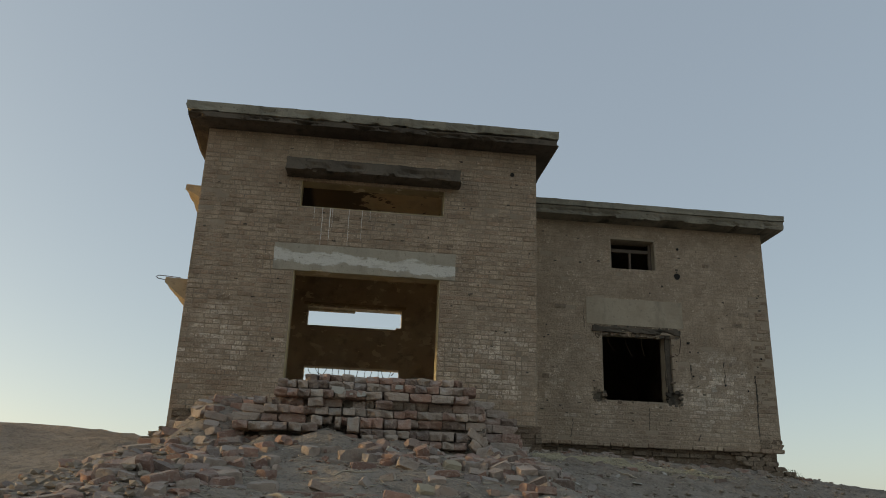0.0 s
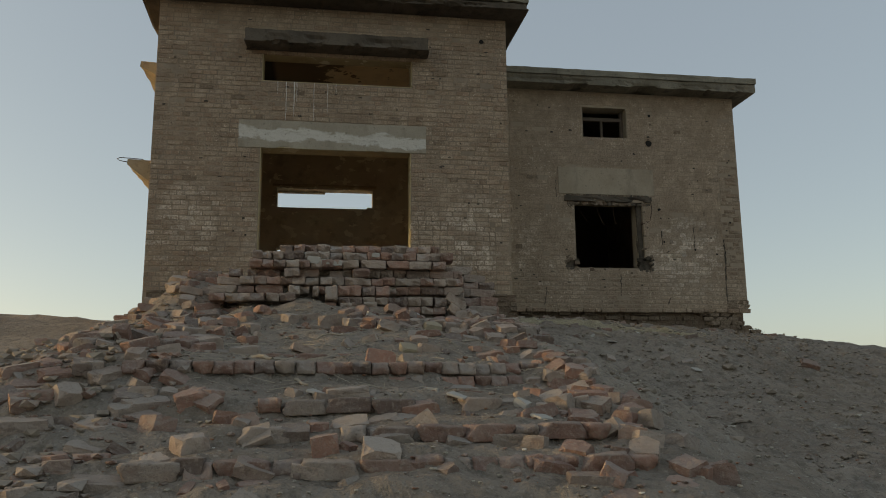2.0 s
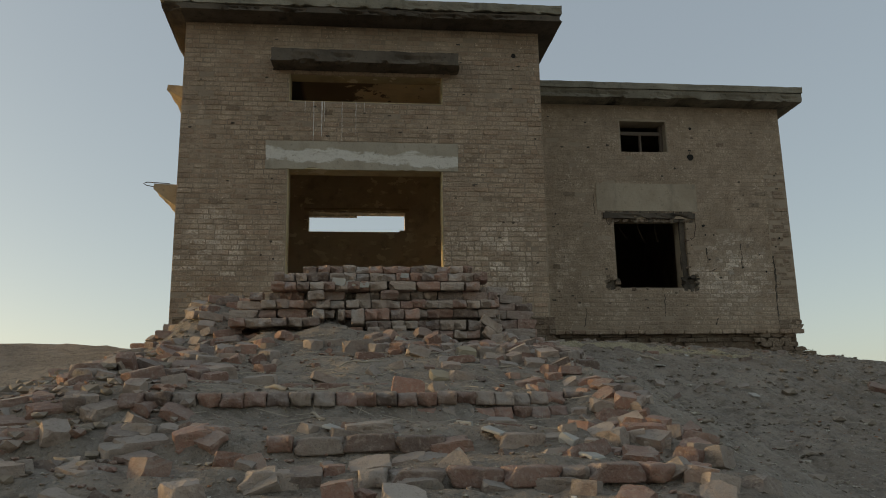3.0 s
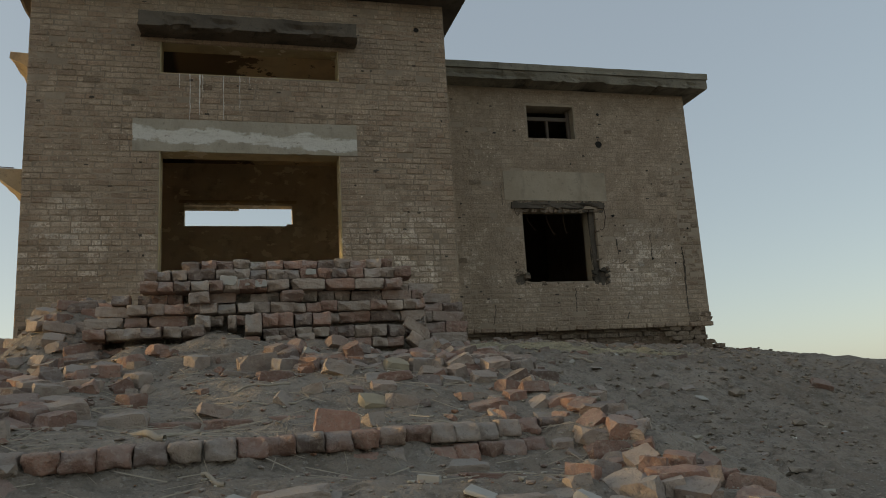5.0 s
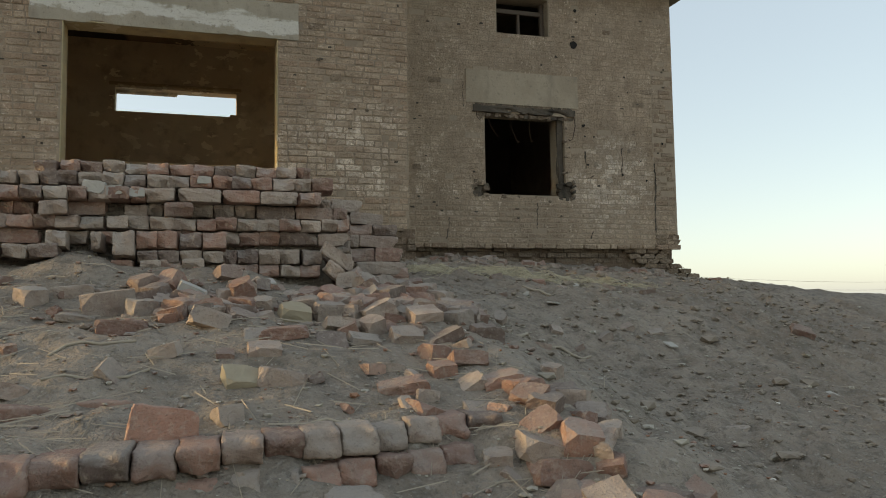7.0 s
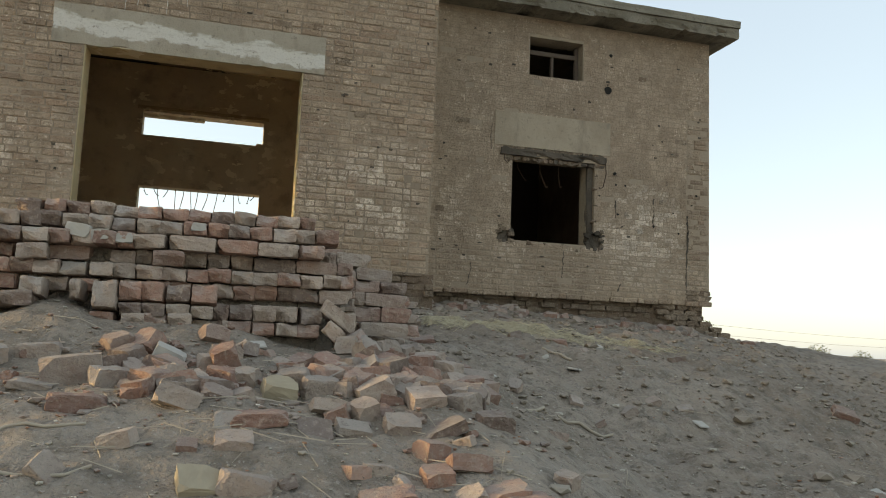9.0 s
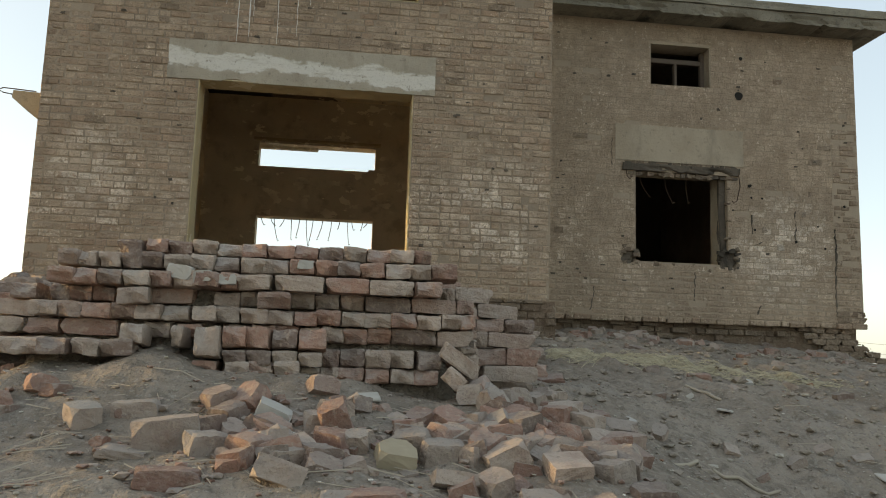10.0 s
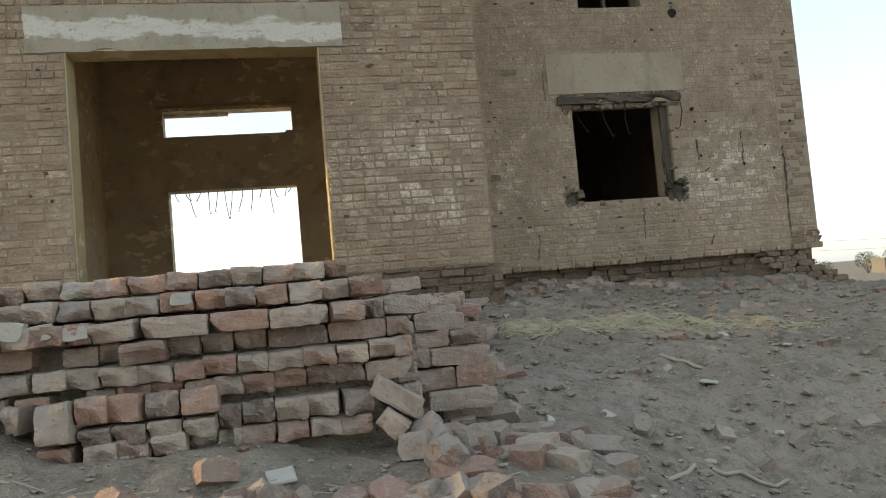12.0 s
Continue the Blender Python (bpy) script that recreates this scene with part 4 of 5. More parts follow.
for k, (xl, z) in enumerate(((-2.42, 3.02), (-2.38, 2.94), (-2.50, 2.86), (-2.62, 2.78), (-2.75, 2.70), (-2.85, 2.62))):
    for j in range(5):
        ob = new("brick", rr.choice(ERODED))
        ob.matrix_world = pose(xl + 0.115 + 0.238 * j, AY0 - 0.20 + rr.uniform(-0.03, 0.03), z, rr.uniform(-3, 3), rr.uniform(-3, 3), rr.uniform(-6, 6))
        ob.parent = stub2

# ---- the ruined brick stair ----
stair = holder("brick_stair", "ruined dusty red brick stair landing with loose broken courses", "stair", (0.5, 7.8, 2.2), kind="structure")
rr = random.Random(31)


def lay_brick(parent, x, y, z, turn, wobble=2.0, kinds=LAID):
    ob = new("brick", rr.choice(kinds))
    ob.parent = parent
    ob.matrix_basis = Matrix.Translation(-parent.location) @ pose(x, y, z, rr.gauss(0, wobble * 0.5), rr.gauss(0, wobble * 0.5), turn + rr.gauss(0, wobble))
    return ob


def course(parent, x0, x1, y, top, header=0.7, wobble=2.0, gaps=0.0, slant=0.0, depth=0.03):
    """One course seen from the front: headers mostly, with stretchers between."""
    x = x0
    while x < x1 - 0.05:
        h = rr.random() < header
        w = (W if h else L) + rr.uniform(-0.003, 0.005)
        if rr.random() >= gaps:
            yy = y + slant * (x - x0) + rr.uniform(-depth, depth)
            lay_brick(parent, x + w / 2, yy + (L if h else W) / 2, top - H / 2 + rr.uniform(-0.003, 0.003), 90 if h else 0, wobble)
        x += w


P = 0.083
T0 = 2.965


def landing_course(front, z0, z1, edges, wobble=1.2, depth=0.012, tilt=0.0):
    """One course of the landing: bricks between neighbouring edges, headers where narrow; None opens a gap."""
    for a, b in zip(edges, edges[1:]):
        if b is None or a is None:
            continue
        w = b - a
        deep = L if w < 0.165 else W
        me = rr.choice(LAID)
        y = front + rr.uniform(-depth, depth) + deep / 2
        h = (z1 - z0) * rr.uniform(0.95, 1.02)
        ob = new("brick", me)
        ob.parent = stair
        turn = 90 if deep == L else 0
        size = (deep / L, w / W, h / H, 1) if turn else (w / L, deep / W, h / H, 1)
        ob.matrix_basis = Matrix.Translation(-stair.location) @ pose((a + b) / 2, y, z0 + h / 2 + rr.uniform(-0.003, 0.003), rr.gauss(0, wobble) + tilt, rr.gauss(0, wobble), rr.gauss(0, wobble * 1.6)) @ pose(0, 0, 0, 0, 0, turn) @ Matrix.Diagonal(size)


landing_course(7.66, 2.893, 2.963, (-0.215, -0.09, 0.018, 0.135, 0.254, 0.382, 0.503, 0.640, 0.763, 0.884, 1.003, 1.125, 1.250, 1.340), 2.0, 0.02)
landing_course(7.60, 2.808, 2.886, (-0.47, -0.380, -0.286, -0.183, -0.082, 0.020, 0.147, 0.260, 0.377, 0.497, 0.622, 0.742, 0.856, 0.971, 1.096, 1.222, 1.336, 1.472), 1.6, 0.015)
landing_course(7.54, 2.719, 2.796, (-0.49, -0.371, -0.268, -0.154, -0.030, 0.072, 0.185, 0.297, 0.380, 0.540, None, 0.557, 0.795, None, 0.806, 1.022, 1.246, None, 1.252, 1.382), 1.2, 0.01)
landing_course(7.66, 2.642, 2.718, (-0.69, -0.573, None, -0.522, -0.422, -0.314, -0.212, None, -0.060, 0.160, None, 0.264, 0.391, 0.472, None, 0.629, 0.748, None, 0.755, 0.875, None, 0.879, 1.002, None, 1.009, 1.237, 1.473, 1.560), 1.0, 0.012)
landing_course(7.52, 2.630, 2.713, (-0.17, -0.03, None, 0.478, 0.637), 3.0, 0.01)
landing_course(7.57, 2.560, 2.635, (-0.58, -0.448, -0.333, -0.204, -0.087, 0.035, 0.162, None, 0.168, 0.281, 0.401, 0.536, 0.659, 0.768, 0.887, 1.002, 1.135, 1.260, 1.382, 1.489, 1.560), 1.6, 0.018)
landing_course(7.62, 2.476, 2.554, (-0.86, -0.60, -0.445, -0.178, None, -0.060, 0.072, None, 0.10, 0.22, None, 0.345, 0.45, 0.57, 0.69, 0.797, 0.908, 1.024, 1.145, 1.261, 1.371, 1.560), 1.0, 0.012)
landing_course(7.45, 2.432, 2.528, (-0.118, -0.018, None, 0.108, 0.163, None, 0.338, 0.447, 0.567, 0.690, 0.819), 2.0, 0.015, -6)
landing_course(7.41, 2.385, 2.532, (0.222, 0.334), 2.0, 0.0, -4)
landing_course(7.46, 2.362, 2.428, (0.343, 0.452, 0.570, 0.692, 0.805), 2.0, 0.015)
landing_course(7.43, 2.384, 2.460, (-0.84, -0.70, -0.578, -0.459, -0.329, -0.206, -0.050), 2.2, 0.02)
landing_course(7.59, 2.360, 2.452, (0.806, 0.888, 1.015, None, 1.019, 1.141, None, 1.145, 1.267, None, 1.273, 1.392), 1.6, 0.015)
landing_course(7.58, 2.282, 2.357, (0.34, 0.46, 0.58, 0.70, 0.80, 0.891, 1.017, 1.139, 1.264, 1.384), 1.5, 0.012)
landing_course(7.45, 2.300, 2.374, (0.212, 0.325, None, 0.36, 0.47, 0.585, 0.70), 2.0, 0.02)
landing_course(7.87, 2.715, 2.792, (1.40, 1.49, 1.70), 2.0, 0.015)
landing_course(7.86, 2.638, 2.712, (1.50, 1.60, None, 1.612, 1.836), 2.0, 0.015)
landing_course(7.84, 2.560, 2.636, (1.50, 1.61, 1.76, 1.92), 2.0, 0.015)
landing_course(7.82, 2.484, 2.565, (1.55, 1.665, 1.93), 2.0, 0.015)
landing_course(7.80, 2.390, 2.480, (1.47, 1.60, 1.765, 1.955), 2.5, 0.02)
landing_course(7.76, 2.305, 2.385, (1.64, 1.93), 3.0, 0.01)
for x, z, w in ((0.11, 2.792, 0.12), (0.21, 2.778, 0.10), (0.33, 2.764, 0.09), (0.70, 2.858, 0.08)):
    bm = fragment(w, 0.05, w * 0.55, round(x * 100))
    bmesh.ops.transform(bm, matrix=Matrix.Translation(-stair.location) @ pose(x, 7.572 if z < 2.8 else 7.622, z, rr.uniform(-8, 8), rr.uniform(-12, 12), rr.uniform(-8, 8)), verts=bm.verts[:])
    part("mortar_lump", bm, WHITE, stair, "chalky white lump of mortar")
for k in range(5):
    landing_course(7.73 + 0.02 * k, 2.275 + 0.083 * k, 2.352 + 0.083 * k, (1.37, 1.50, 1.60), 3.0, 0.02)
for x, y, z, lean, turn in ((1.49, 7.60, 2.405, 34, 8), (1.46, 7.56, 2.315, 40, 80), (1.57, 7.52, 2.275, -32, 70)):
    ob = new("brick", rr.choice(LAID))
    ob.parent = stair
    ob.matrix_basis = Matrix.Translation(-stair.location) @ pose(x, y, z, 4, lean, 0) @ pose(0, 0, 0, 0, 0, turn)
# courses that step down and back on the open side of the landing
for k in range(1, 9):
    top = T0 - k * P
    out = 1.50 + 0.055 * k
    for row in range(9):
        y = 8.06 + 0.48 * row + 0.05 * (k % 2)
        reach = out + (0.135 * row if k > 2 else 0.05 * row)
        if top + 0.10 < base_height(reach, y):
            continue
        course(stair, 1.40, reach + rr.uniform(-0.08, 0.10), y, top + 0.012 * row, 0.3, 6, 0.12, 0.05, 0.05)
# the heap of courses on the other side
for k in range(3, 9):
    for row in range(2):
        y = 7.75 + 0.55 * row
        course(stair, -0.5 - 0.07 * k + rr.uniform(-0.1, 0.1), -0.45, y, T0 - k * P + 0.01 * row, 0.4, 9, 0.35, 0.0, 0.08)

# the lower steps: rows of brick ends, half buried
for x0, x1, y0, slant, top, gaps, header in ((-0.86, 1.68, 4.60, 0.30, 1.725, 0.0, 0.98), (0.62, 1.56, 5.00, 0.28, 1.638, 0.05, 1.0), (-0.10, 1.00, 4.23, 0.0, 1.505, 0.06, 0.3), (-0.15, 1.60, 3.74, 0.0, 1.385, 0.10, 0.5), (-0.55, 1.6, 3.36, 0.0, 1.270, 0.12, 0.5), (-1.45, -0.70, 4.60, 0.0, 1.60, 0.3, 0.3), (-1.0, 1.7, 6.02, 0.10, 1.93, 0.62, 0.3), (-1.25, 0.6, 5.36, 0.12, 1.80, 0.6, 0.3)):
    st = holder("brick_step", "half-buried row of worn red bricks forming a step", "step", ((x0 + x1) / 2, y0, top), group="steps of the ruined stair")
    bpy.context.view_layer.update()
    x = x0
    while x < x1 - 0.05:
        h = rr.random() < header
        w = (W if h else L) + rr.uniform(-0.002, 0.006)
        if rr.random() >= gaps:
            y = y0 + slant * (x - x0) + rr.uniform(-0.018, 0.018)
            ob = lay_brick(st, 0, 0, 0, 0, 0, STEPPED)
            ob.matrix_basis = pose(x + w / 2 - (x0 + x1) / 2, y + (L if h else W) / 2 - y0, -H / 2 + rr.uniform(-0.008, 0.004), rr.gauss(0, 1.5), rr.gauss(0, 1.5), (90 if h else 0) + rr.gauss(0, 2.5))
        x += w


# ---- loose rubble bricks ----
GROUP = "loose rubble bricks"


def loose(x, y, turn, kind, sink=0.02):
    """One loose brick: W whole, H broken, T tilted, U upright."""
    tx, ty = rr.gauss(0, 5), rr.gauss(0, 5)
    me, up, label = rr.choice(WHOLE), H / 2, "whole dusty red brick lying on the earth"
    if kind == "H":
        me, label = rr.choice(HALF), "broken brick fragment lying on the dusty earth"
        tx, ty = rr.gauss(0, 14), rr.gauss(0, 14)
    elif kind == "T":
        tx, ty, up, label = rr.choice((-1, 1)) * rr.uniform(14, 26), rr.uniform(-14, 14), 0.062, "tilted dusty red brick propped on rubble"
    elif kind == "U":
        ty, up, label = rr.uniform(54, 68), 0.085, "red brick standing nearly upright in rubble"
    size = rr.uniform(0.72, 1.0) if kind == "H" else rr.uniform(0.9, 1.0)
    slope = math.degrees(math.atan((base_height(x, y + 0.1) - base_height(x, y - 0.1)) / 0.2))
    ob = new("broken_brick" if kind == "H" else "brick", me)
    ob.matrix_world = pose(x, y, ground_height(x, y) + up - sink, 0.6 * slope, 0, 0) @ pose(0, 0, 0, tx, ty, turn) @ Matrix.Scale(size, 4)
    return tagged(ob, label, "brick", GROUP)


CREAM_BLOCK = mesh_of("stone", fragment(0.15, 0.12, 0.13, 305), YELLOW)
PALE_STONE = mesh_of("stone", fragment(0.20, 0.13, 0.045, 301), YELLOW)
WHITE_LUMP = mesh_of("plaster_lump", fragment(0.17, 0.12, 0.10, 303), WHITE)

TAN_BRICK = make_brick("buff_orange_brick", "own", 0.5, 0.1, 1.6)
GREY_BRICK = make_brick("grey_dusty_brick", "own", 0.95, 0.42, 1.35)
CHUNKS = {}
EDGE_BRICK = make_brick("clean_orange_brick", "own", 0.25, -0.4, 1.75)
for key, mat in (("e", EDGE_BRICK), ("r", BRICK), ("o", TAN_BRICK), ("g", GREY_BRICK)):
    CHUNKS[key] = [mesh_of("broken_brick", fragment(0.14, 0.11, 0.085 + 0.012 * (i % 3), 600 + i), mat) for i in range(14)]
    CHUNKS[key + "L"] = [mesh_of("brick", rough_brick(L, W, H, 640 + i, 6, 5, 1.2), mat) for i in range(5)]
KINDS = {"r": ("r", "dusty red brick piece lying on rubble"), "p": ("r", "red brick with its end outwards"), "R": ("r", "large broken red brick with a dusty top"), "E": ("eL", "large orange brick standing on its long edge"),
         "U": ("r", "red brick standing nearly upright in rubble"), "o": ("o", "orange-buff broken brick lying on rubble"), "g": ("g", "grey dust-covered brick piece lying on the earth")}


def piece(x, y, wide, high, turn, kind, sink=0.22):
    """A loose brick or stone of a given visible width and height, bedded a little in the ground."""
    if kind in "YPCF":
        me, label = {"Y": (PALE_STONE, "pale yellow broken stone slab in rubble"), "P": (WHITE_LUMP, "chalky white plaster lump among bricks"), "C": (CREAM_BLOCK, "cream block of mortared brick standing in rubble"), "F": (SHARD_STONE, "flat pale stone shard lying on the earth")}[kind]
        name, group_kind = ("plaster_lump", "stone") if kind == "P" else ("stone", "stone")
    else:
        key, label = KINDS[kind]
        whole = wide > 0.185 and kind != "R" and len(key) == 1
        me = rr.choice(CHUNKS[key + "L" if whole else key])
        name, group_kind = "brick" if whole or kind in "Ep" else "broken_brick", "brick"
    cs = [v.co for v in me.vertices]
    lo, hi = [min(c[k] for c in cs) for k in range(3)], [max(c[k] for c in cs) for k in range(3)]
    mid, span = [(a + b) / 2 for a, b in zip(lo, hi)], [b - a for a, b in zip(lo, hi)]
    flat = kind in "YF"
    deep = 0.05 if kind == "E" else (0.10 if kind == "U" else min(0.21, max(0.085, 0.85 * wide)) if wide < 0.185 else 0.118)
    tall = min(high, 0.055 if flat else (0.20 if kind in "UER" else 0.125)) * (1.0 if flat or kind in "UE" else 0.86)
    slack = 1 - 0.30 * abs(math.sin(radians(2 * turn)))
    size = [wide * slack / span[0], deep / span[1], tall / span[2]]
    tx, ty = (-14, 10) if kind == "E" else ((20, 6) if flat else (rr.gauss(0, 15 if wide < 0.185 else 9), rr.gauss(0, 16 if wide < 0.185 else 7)))
    slope = math.degrees(math.atan((base_height(x, y + 0.12) - base_height(x, y - 0.12)) / 0.24))
    spin = 90 if turn > 60 and kind not in "UE" and wide < 0.17 else turn
    if kind in "UE":
        spin = turn - 80 if kind == "U" else 0
    ob = new(name, me)
    z = min(ground_height(x + dx, y + deep / 2 + dy) for dx in (-0.3 * wide, 0.3 * wide) for dy in (-0.03, 0.03))
    ob.matrix_world = pose(x, y + deep * 0.42, z + tall * (0.5 - sink), 0.45 * slope, 0, 0) @ pose(0, 0, 0, tx, ty, spin) @ Matrix.Diagonal((*size, 1)) @ Matrix.Translation([-m for m in mid])
    return tagged(ob, label, group_kind, GROUP)


SHARD_STONE = mesh_of("stone", brick_bm(0.14, 0.10, 0.022, 311, True, 1.0), WHITE)
HEAP = [(0.59, 5.21, 0.199, 0.125, 0, 'E'), (0.77, 5.34, 0.103, 0.076, 20, 'g'), (0.83, 5.66, 0.146, 0.073, 10, 'Y'), (0.97, 5.65, 0.194, 0.092, -8, 'g'), (1.10, 5.76, 0.068, 0.047, 10, 'o'), (0.93, 5.94, 0.133, 0.061, 0, 'o'), (0.56, 5.95, 0.123, 0.068, -10, 'o'), (0.78, 5.93, 0.070, 0.036, 0, 'g'), (0.40, 5.72, 0.117, 0.047, 0, 'r'), (0.07, 5.66, 0.170, 0.064, 8, 'r'), (0.38, 6.25, 0.239, 0.080, 12, 'r'), (0.29, 6.61, 0.265, 0.154, 10, 'R'), (-0.07, 6.82, 0.165, 0.150, 35, 'g'), (0.11, 6.90, 0.186, 0.083, 0, 'g'), (0.41, 6.97, 0.161, 0.113, 30, 'r'), (0.16, 6.53, 0.186, 0.042, 10, 'g')]
PILE = [(0.54, 6.96, 0.157, 0.119, -30, 'r'), (0.58, 6.34, 0.118, 0.086, 60, 'r'), (0.64, 6.87, 0.149, 0.096, 5, 'P'), (0.73, 6.69, 0.117, 0.071, 40, 'P'), (0.72, 6.24, 0.169, 0.089, 0, 'g'), (0.51, 6.71, 0.121, 0.081, 20, 'r'), (0.90, 6.77, 0.126, 0.200, 80, 'U'), (0.82, 7.15, 0.162, 0.092, 20, 'o'), (0.97, 6.60, 0.091, 0.121, 70, 'g'), (0.86, 6.32, 0.120, 0.069, 0, 'r'), (1.11, 6.51, 0.154, 0.124, 5, 'C'), (1.02, 6.11, 0.209, 0.065, 0, 'o'), (1.44, 6.31, 0.129, 0.115, 20, 'o'), (0.92, 6.09, 0.129, 0.030, 0, 'g'), (1.22, 6.11, 0.133, 0.049, 0, 'r'), (1.37, 6.16, 0.137, 0.064, 0, 'g')]
SPILL = [(1.46, 6.95, 0.242, 0.074, -4, 'o'), (1.56, 6.82, 0.183, 0.094, 15, 'r'), (1.67, 6.68, 0.151, 0.086, -15, 'r'), (1.80, 6.63, 0.167, 0.075, -20, 'r'), (1.91, 6.57, 0.149, 0.106, -25, 'g'), (1.64, 7.12, 0.250, 0.072, -5, 'r'), (1.84, 6.91, 0.231, 0.098, -38, 'r'), (1.31, 6.35, 0.173, 0.062, 0, 'o'), (1.40, 6.58, 0.160, 0.072, -15, 'r'), (1.57, 6.19, 0.145, 0.084, 0, 'g'), (1.73, 6.14, 0.177, 0.060, 0, 'r'), (1.63, 5.96, 0.131, 0.096, 20, 'r'), (1.73, 5.81, 0.159, 0.071, -5, 'r'), (1.60, 5.76, 0.126, 0.081, 90, 'p'), (1.68, 5.64, 0.110, 0.059, 0, 'o'), (1.80, 5.62, 0.169, 0.071, -5, 'r')]
FLANK = [(2.10, 5.82, 0.099, 0.086, 35, 'r'), (1.41, 5.62, 0.221, 0.064, -10, 'r'), (1.42, 5.39, 0.157, 0.077, 25, 'r'), (1.47, 5.52, 0.048, 0.074, 80, 'o'), (2.04, 5.37, 0.220, 0.081, -38, 'g'), (1.98, 5.31, 0.089, 0.057, 20, 'r'), (1.89, 5.07, 0.240, 0.083, -40, 'r'), (1.77, 5.19, 0.119, 0.046, 0, 'o'), (1.74, 5.11, 0.176, 0.089, -8, 'g'), (1.60, 5.16, 0.112, 0.071, -15, 'r'), (1.92, 5.00, 0.124, 0.062, -30, 'r'), (1.33, 5.82, 0.102, 0.053, 20, 'o'), (1.41, 5.84, 0.103, 0.045, 0, 'r'), (2.01, 5.17, 0.118, 0.068, -30, 'r'), (1.67, 5.41, 0.198, 0.036, -5, 'g')]
TREAD = [(0.36, 4.36, 0.235, 0.082, 0, 'o'), (0.84, 4.58, 0.047, 0.050, 60, 'P'), (1.29, 4.24, 0.104, 0.067, 50, 'F'), (1.32, 4.38, 0.082, 0.064, 0, 'g'), (1.57, 4.73, 0.158, 0.087, 4, 'g'), (1.78, 4.76, 0.134, 0.073, -8, 'r'), (1.64, 4.33, 0.139, 0.084, -20, 'o'), (1.49, 4.34, 0.144, 0.083, -10, 'r'), (1.08, 4.98, 0.212, 0.055, 2, 'g'), (1.39, 4.20, 0.100, 0.074, -20, 'r'), (1.12, 4.71, 0.254, 0.035, 0, 'r'), (0.96, 4.72, 0.172, 0.038, 0, 'r'), (1.73, 4.26, 0.162, 0.072, -20, 'r'), (1.25, 4.30, 0.187, 0.034, 0, 'g')]
LOWER = [(-0.74, 4.22, 0.224, 0.111, 28, 'g'), (-0.53, 3.89, 0.169, 0.131, 40, 'g'), (-0.44, 4.27, 0.217, 0.103, 20, 'o'), (-0.14, 3.95, 0.140, 0.110, 35, 'o'), (-0.23, 4.01, 0.152, 0.091, 10, 'r'), (-0.33, 3.60, 0.200, 0.146, 35, 'o'), (0.24, 3.51, 0.132, 0.127, 80, 'U'), (0.54, 3.73, 0.238, 0.095, 15, 'g'), (0.47, 3.41, 0.163, 0.094, 0, 'o'), (0.71, 3.87, 0.130, 0.075, 0, 'o'), (0.73, 4.21, 0.203, 0.082, 0, 'r'), (-0.30, 3.38, 0.136, 0.078, 0, 'r'), (-0.43, 3.40, 0.128, 0.095, 38, 'o'), (-0.79, 3.71, 0.149, 0.063, 0, 'r'), (-0.64, 3.72, 0.114, 0.055, 0, 'r'), (-0.81, 3.45, 0.124, 0.066, 10, 'r')]
FOOT = [(0.36, 3.86, 0.173, 0.069, 0, 'r'), (-0.70, 4.36, 0.138, 0.083, 0, 'g'), (-0.76, 4.31, 0.163, 0.076, 10, 'r'), (0.39, 4.25, 0.240, 0.066, 0, 'r'), (0.17, 3.36, 0.137, 0.062, 0, 'r'), (0.85, 3.71, 0.129, 0.072, 0, 'g'), (1.10, 3.73, 0.218, 0.082, 0, 'g'), (1.18, 3.58, 0.139, 0.093, -30, 'r'), (-0.06, 3.74, 0.141, 0.075, 0, 'g'), (0.10, 3.77, 0.142, 0.081, 0, 'g'), (-0.04, 3.34, 0.164, 0.070, 0, 'r'), (1.54, 3.98, 0.211, 0.106, -20, 'r'), (1.70, 4.35, 0.240, 0.099, -5, 'r')]
SIDES = [(1.77, 5.04, 0.206, 0.103, 0, 'r'), (1.61, 3.75, 0.173, 0.084, -30, 'r'), (1.63, 3.41, 0.178, 0.089, -25, 'r'), (1.19, 3.35, 0.193, 0.073, 0, 'r'), (-1.03, 4.60, 0.146, 0.105, 20, 'r'), (-1.04, 4.26, 0.159, 0.106, 30, 'o'), (-0.57, 4.56, 0.175, 0.064, 0, 'r'), (-0.83, 4.73, 0.122, 0.109, 70, 'U'), (1.52, 7.36, 0.150, 0.120, -25, 'g'), (1.60, 7.22, 0.150, 0.130, 30, 'g'), (1.72, 7.45, 0.20, 0.085, -20, 'r')]
BANK = [(3.84, 9.87, 0.216, 0.091, -10, 'r'), (3.43, 9.89, 0.115, 0.099, 0, 'g'), (3.75, 8.36, 0.134, 0.085, 10, 'g'), (4.03, 8.51, 0.115, 0.070, 0, 'g'), (2.89, 8.43, 0.137, 0.119, -35, 'g'), (4.31, 10.00, 0.095, 0.069, 0, 'P'), (2.27, 8.09, 0.043, 0.029, 0, 'P'), (1.97, 7.50, 0.198, 0.079, -20, 'r'), (3.37, 8.46, 0.104, 0.061, 0, 'r'), (3.21, 9.20, 0.079, 0.050, 0, 'g'), (3.43, 9.19, 0.058, 0.043, 0, 'P'), (3.45, 8.23, 0.081, 0.052, 0, 'g'), (2.58, 10.35, 0.129, 0.104, 0, 'r'), (2.25, 8.50, 0.130, 0.071, 20, 'r'), (2.33, 8.96, 0.198, 0.072, 0, 'r')]
